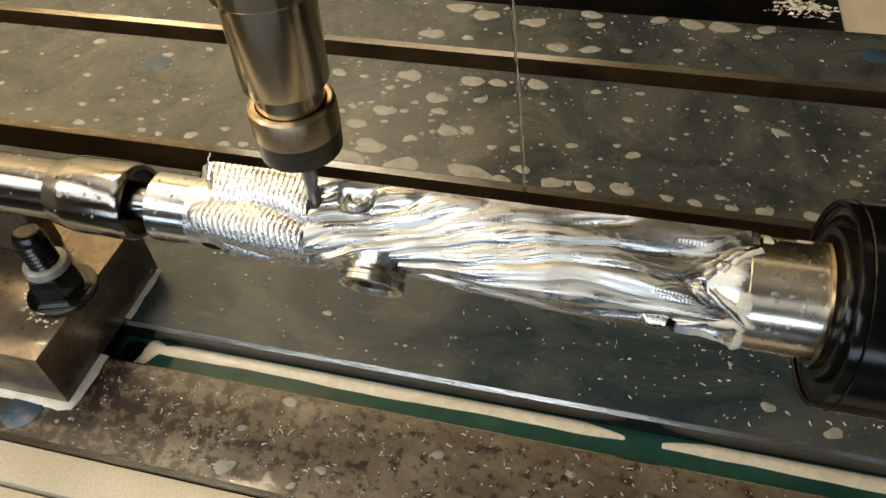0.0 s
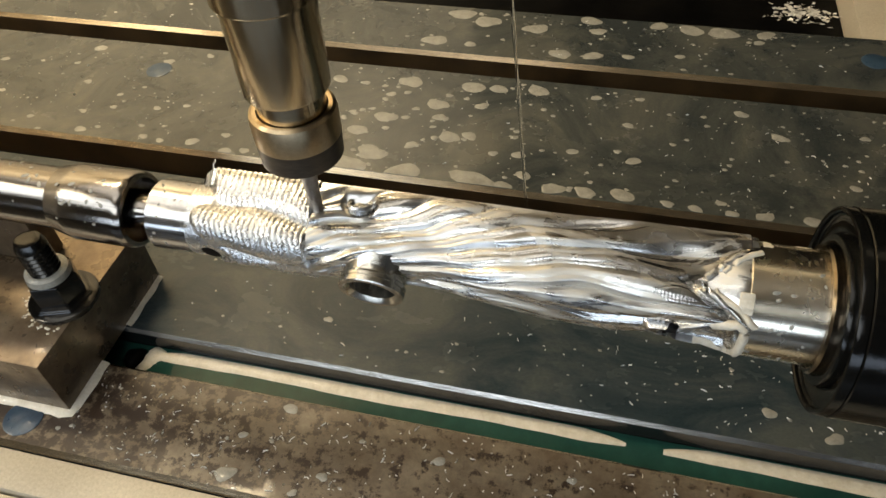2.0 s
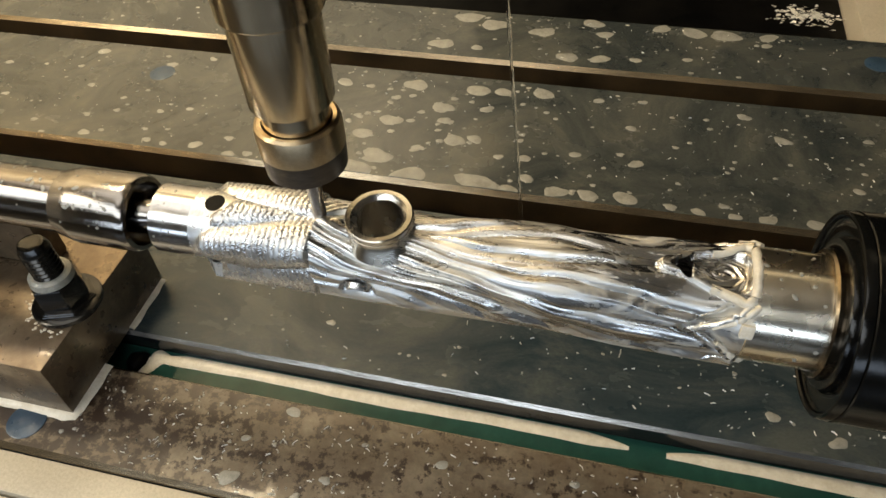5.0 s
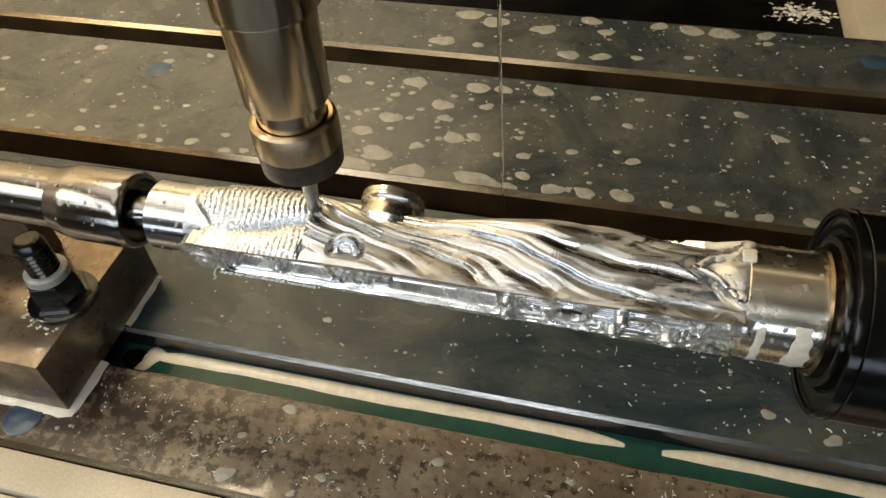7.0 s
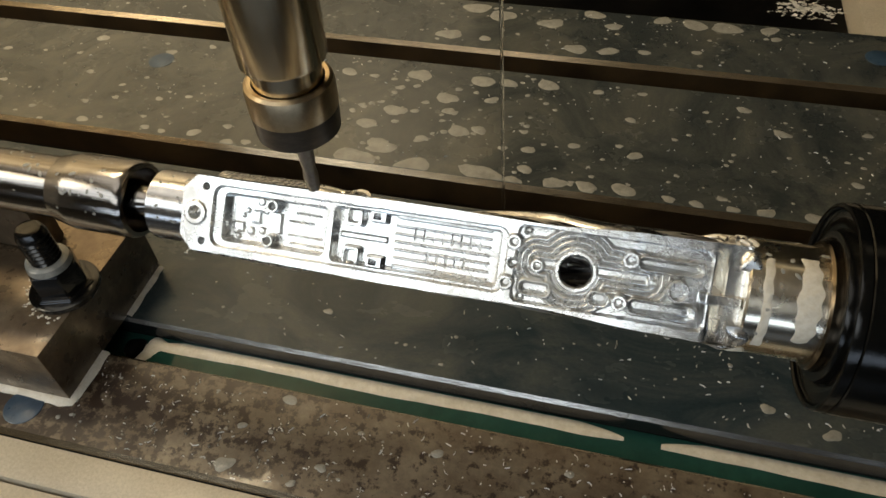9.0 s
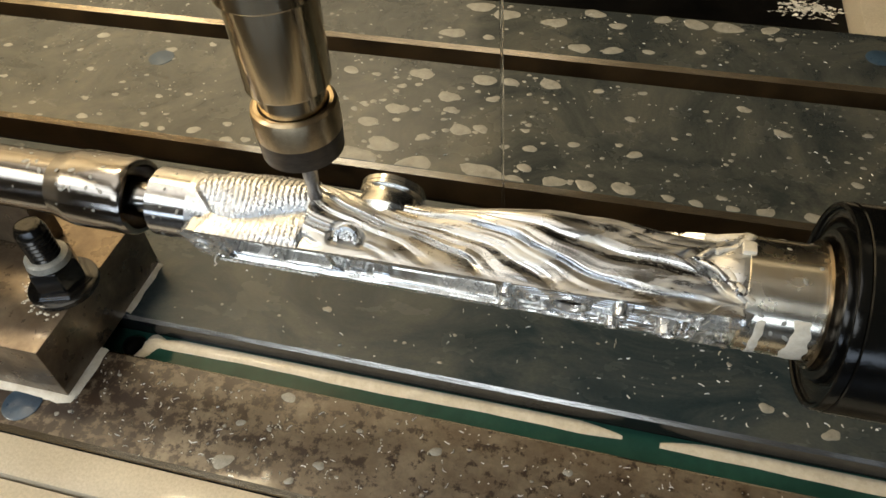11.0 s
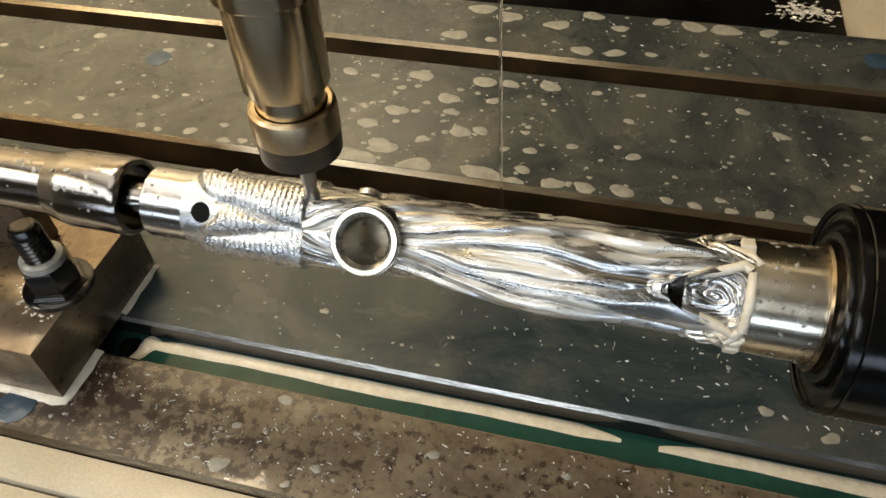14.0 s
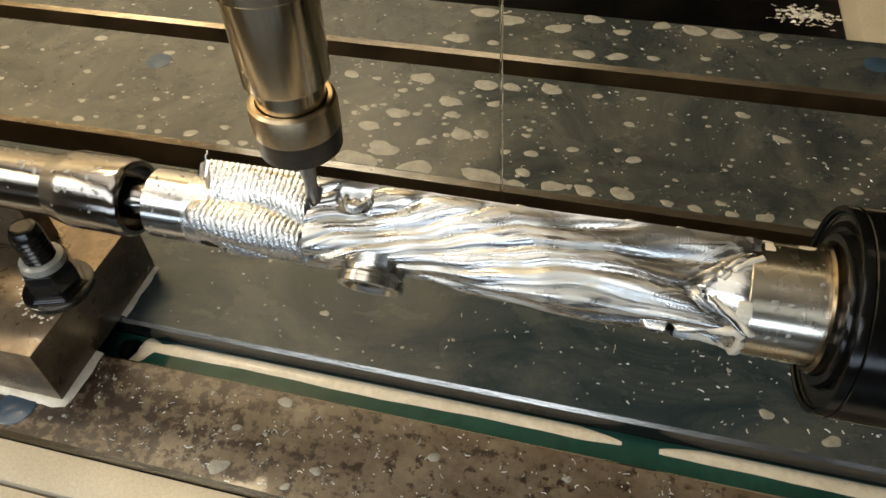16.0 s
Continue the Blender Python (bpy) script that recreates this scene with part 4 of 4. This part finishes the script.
mid_foam = foam("foam_patch", "faint foam specks under the bar on the wet table", [(0.0690, 0.1560, 0.0030), (0.0900, 0.1500, 0.0035), (-0.1000, 0.1640, 0.0022)], (-0.17, 0.13, 0.147, 0.232), 70, 10, (0.0004, 0.0013))


def coolant_strip():
    """Cream strip along the far side of the front slot, in two stretches."""
    rng = np.random.RandomState(2)
    for x0, x1 in ((-0.1690, 0.0215), (0.0345, 0.2600)):
        n = 120
        bm = bmesh.new()
        rows = []
        for i in range(n + 1):
            t = i / n
            x = x0 + (x1 - x0) * t
            taper = min(1.0, t * 14 + 0.05, (1 - t) * (12 if x0 < 0 else 60) + 0.03) ** 0.6
            lo = SLOTS[2] + 0.0013 + 0.009 * max(0.0, x + 0.05) * (x < 0.03) - 0.0004 * math.sin(x * 70 + 0.6) - 0.0001 * math.sin(x * 260) + 0.0012 * (1 - taper)
            hi = SLOTS[2] + SLOT_W / 2 - 0.0003 - 0.0036 * (1 - taper)
            lo = min(lo, hi - 0.0004)
            rows.append([bm.verts.new((x, y, z)) for y, z in ((lo, -0.0088), (lo + 0.3 * (hi - lo), -0.0080), (lo + 0.7 * (hi - lo), -0.0079), (hi, -0.0088))])
        for p, q in zip(rows, rows[1:]):
            for k in range(3):
                bm.faces.new((p[k], q[k], q[k + 1], p[k + 1]))
        tagged(part("cream_strip", bm, PASTE, smooth=60), "cream strip on the green coolant in the slot", "foam", kind="stuff")


def foot_bead():
    """Dried foam along the foot's lower edges."""
    bm = bmesh.new()
    path = [(-0.30 + 0.004 * i, 0.1024, 0) for i in range(30)] + [(-0.1800, 0.1026, 0)] + [(-0.1797, 0.106 + 0.004 * i, 0) for i in range(6)]
    other = [(-0.1798, 0.1440 + 0.004 * i, 0) for i in range(7)] + [(-0.1800, 0.1712, 0)]
    rng = np.random.RandomState(8)
    for line in (path, other):
        rows = []
        for i, p in enumerate(line):
            q = Vector(line[min(i + 1, len(line) - 1)]) - Vector(line[max(i - 1, 0)])
            out = Vector((q.y, -q.x, 0)).normalized()
            w = (0.0016 if line is path else 0.0007) + 0.0009 * rng.rand()
            p = Vector(p)
            rows.append([bm.verts.new(p - out * 0.0012 + Vector((0, 0, 0.0012))), bm.verts.new(p + out * w * 0.5 + Vector((0, 0, 0.0008))), bm.verts.new(p + out * w + Vector((0, 0, -0.0001)))])
        for p, q in zip(rows, rows[1:]):
            for k in range(2):
                bm.faces.new((p[k], p[k + 1], q[k + 1], q[k]))
    tagged(part("dried_foam", bm, PASTE, smooth=60), "dried cream foam along the foot of the tailstock", "foam", kind="stuff")
    bm = bmesh.new()
    for x, y, r in ((-0.1672, 0.1384, 0.0044), (-0.1690, 0.1356, 0.0040), (-0.1700, 0.1325, 0.0036), (-0.1705, 0.1298, 0.0028)):
        blob(bm, x, y, -0.0085, r, rng, 0.8, 0.0005)
    specks = bmesh.new()
    for _ in range(44):
        a, d = rng.uniform(2.9, 5.6), 0.0130 + abs(rng.normal(0, 0.0016))
        x, y = -0.1888 + d * math.cos(a), 0.1335 + d * math.sin(a)
        if x < -0.1825 and y > 0.106:
            blob(specks, x, y, 0.0284, rng.uniform(0.0003, 0.0008), rng, 0.8, 0.0003)
    tagged(part("foam_specks", specks, PASTE, smooth=60), "pale foam specks round the clamping nut", "foam", kind="stuff")
    tagged(part("dried_foam", bm, PASTE, smooth=60), "dried cream foam at the end of the slot", "foam", kind="stuff")
    # Dark hole at the slot's end, its shade built as a black blob.
    bm = bmesh.new()
    blob(bm, -0.1752, 0.1345, -0.0085, 0.0046, rng, 1.1, 0.0030)
    tagged(part("black_hole_blob", bm, SHADE_BLACK, smooth=60), "black blob standing in for a dark hole at the end of the slot", "swarf", kind="stuff")


def chips():
    """Fine bright chips strewn on the table."""
    rng = np.random.RandomState(12)
    zones = ((-0.18, 0.14, 0.088, 0.124, 480, 0.0), (-0.16, 0.13, 0.146, 0.232, 130, 0.0), (0.0, 0.13, 0.146, 0.19, 70, 0.0), (-0.34, 0.14, 0.256, 0.342, 170, 0.0), (-0.05, 0.12, 0.37, 0.412, 40, 0.0))
    for x0, x1, y0, y1, n, z in zones:
        bm = bmesh.new()
        for _ in range(n):
            x, y, a = rng.uniform(x0, x1), rng.uniform(y0, y1), rng.uniform(0, 6.28)
            l, w, c = (0.0003 + 0.0012 * rng.rand() ** 2.6) * 0.8, rng.uniform(0.00010, 0.00024), rng.uniform(-0.9, 0.9)
            rows = []
            for i in range(4):
                t = i / 3 - 0.5
                b = a + c * t
                px, py = x + l * 2 * t * math.cos(b), y + l * 2 * t * math.sin(b)
                nx, ny = -math.sin(b) * w, math.cos(b) * w
                h = 0.0003 + 0.0005 * math.cos(t * 2.6) * rng.rand()
                rows.append([bm.verts.new((px - nx, py - ny, z + 0.0001)), bm.verts.new((px, py, z + h)), bm.verts.new((px + nx, py + ny, z + 0.0001))])
            for p, q in zip(rows, rows[1:]):
                bm.faces.new((p[0], q[0], q[1], p[1]))
                bm.faces.new((p[1], q[1], q[2], p[2]))
        tagged(part("metal_chips", bm, CHIP, smooth=0), "fine bright aluminium chips strewn on the table", "metal chips", kind="stuff")
    # a heap of chips in the sump behind
    bm = bmesh.new()
    for _ in range(170):
        x, y = rng.normal(0.116, 0.010), rng.normal(0.4930, 0.006)
        s, a = rng.uniform(0.0008, 0.0026), rng.uniform(0, 6.28)
        p = [bm.verts.new((x + s * math.cos(a + k), y + s * math.sin(a + k) * 0.6, -0.0296 + 0.0016 * rng.rand())) for k in (0, 1.2, 3.0, 4.1)]
        bm.faces.new(p)
    tagged(part("metal_chips", bm, CHIP, smooth=0), "tangled bright chips in the black sump", "metal chips", kind="stuff")


def plugs():
    p = part("hole_plug", revolve([(-0.004, 0.0074), (0.0002, 0.0074), (0.0004, 0.0070), (0.0004, 0.0)], 40, "z"), BLUE, at=pose(-0.1969, 0.0972, 0))
    tagged(p, "round blue plastic plug set in the table", "plug", "plugs in the table")
    for x, y in ((-0.2616, 0.3187), (0.1361, 0.3930)):
        copy_thing(p, pose(x, y, 0))


def coolant_stream():
    m, nt, b = material("clear_coolant", 0.05)
    b.inputs["Transmission Weight"].default_value = 1.0
    b.inputs["IOR"].default_value = 1.2
    b.inputs["Base Color"].default_value = (0.97, 0.98, 0.98, 1)
    rng = np.random.RandomState(6)
    prof, z = [], 0.0
    while z < 0.40:
        prof.append((z, 0.00065 + 0.00016 * math.sin(z * 210) + 0.0001 * rng.rand()))
        z += 0.006
    s = part("coolant_stream", revolve(prof, 14, "z"), m, at=pose(-0.030, 0.2336, 0, 0, -4.9))
    return tagged(s, "thin clear stream of coolant falling on the table", "coolant stream")


coolant_strip()
foot_bead()
chips()
plugs()
stream = coolant_stream()


# ---- motion ----
def motions():
    turns = [(0.0, 205), (0.3, 212), (0.6, 216), (1.3, 216), (1.6, 211), (2.0, 198), (2.5, 182.5), (3.0, 165.5), (3.5, 149), (4.0, 132.5), (5.1, 92), (6.3, 46.5), (7.0, 19.5),
             (7.5, -2.5), (8.0, -22), (8.4, -39), (8.6, -43), (9.2, -43), (9.5, -37), (10.4, -4), (11.3, 33), (12.0, 63), (12.5, 84), (13.0, 102), (13.5, 121.5), (14.0, 140), (14.5, 158), (15.0, 174),
             (15.5, 191), (16.0, 208)]
    # the ring points along +z of the bar; 90 degrees from +y is upright
    rows = [(t, pose(0, AXIS_Y, AXIS_Z, a - 90)) for t, a in turns]
    walk(bar, rows)
    walk(chuck, rows)
    lifts = [(0.0, 0.0), (0.4, 0.0004), (0.6, 0.0010), (0.7, 0.0045), (0.8, 0.029), (0.9, 0.032), (1.0, 0.0115), (1.1, 0.0045), (1.2, 0.0035), (1.3, 0.0022), (1.5, 0.0016), (2.0, 0.0006), (3.0, -0.0008),
             (3.5, -0.0014), (4.0, -0.0015), (6.3, -0.0015), (7.0, -0.0016), (7.7, -0.0012), (8.0, -0.0010), (8.2, 0.0015), (8.4, 0.0035), (8.6, 0.0060), (9.0, 0.0063), (9.2, 0.0058), (10.0, 0.001),
             (11.3, -0.0014), (12.5, -0.0019), (14.5, -0.0017), (15.3, -0.0008), (16.0, 0.0)]
    walk(holder, [(t, pose(TOOL_X, AXIS_Y, 0.0921 + dz)) for t, dz in lifts])
    # slow drift of the foam, and the stream that wanders
    walk(drifting_foam, [(0.0, pose(0, 0, 0)), (4.0, pose(0.0012, 0, 0)), (9.0, pose(0.0045, 0, 0)), (12.0, pose(0.0058, 0, 0)), (16.0, pose(0.0068, 0, 0))])
    walk(back_foam, [(0.0, pose(0, 0, 0)), (4.0, pose(0.0028, 0, 0)), (9.0, pose(0.0085, 0, 0)), (12.0, pose(0.0115, 0, 0)), (16.0, pose(0.0140, 0, 0))])
    walk(stream, [(0.0, pose(-0.030, 0.2336, 0, 0, -4.9)), (3.5, pose(-0.030, 0.2336, 0, 0, -4.9)), (4.2, pose(-0.0305, 0.2336, 0, 0, -4.8)), (6.3, pose(-0.040, 0.2336, 0, 0, -2.2)), (7.0, pose(-0.0408, 0.2336, 0, 0, -1.4)), (9.2, pose(-0.0412, 0.2336, 0, 0, -1.4)), (16.0, pose(-0.0412, 0.2336, 0, 0, -1.4))])


motions()
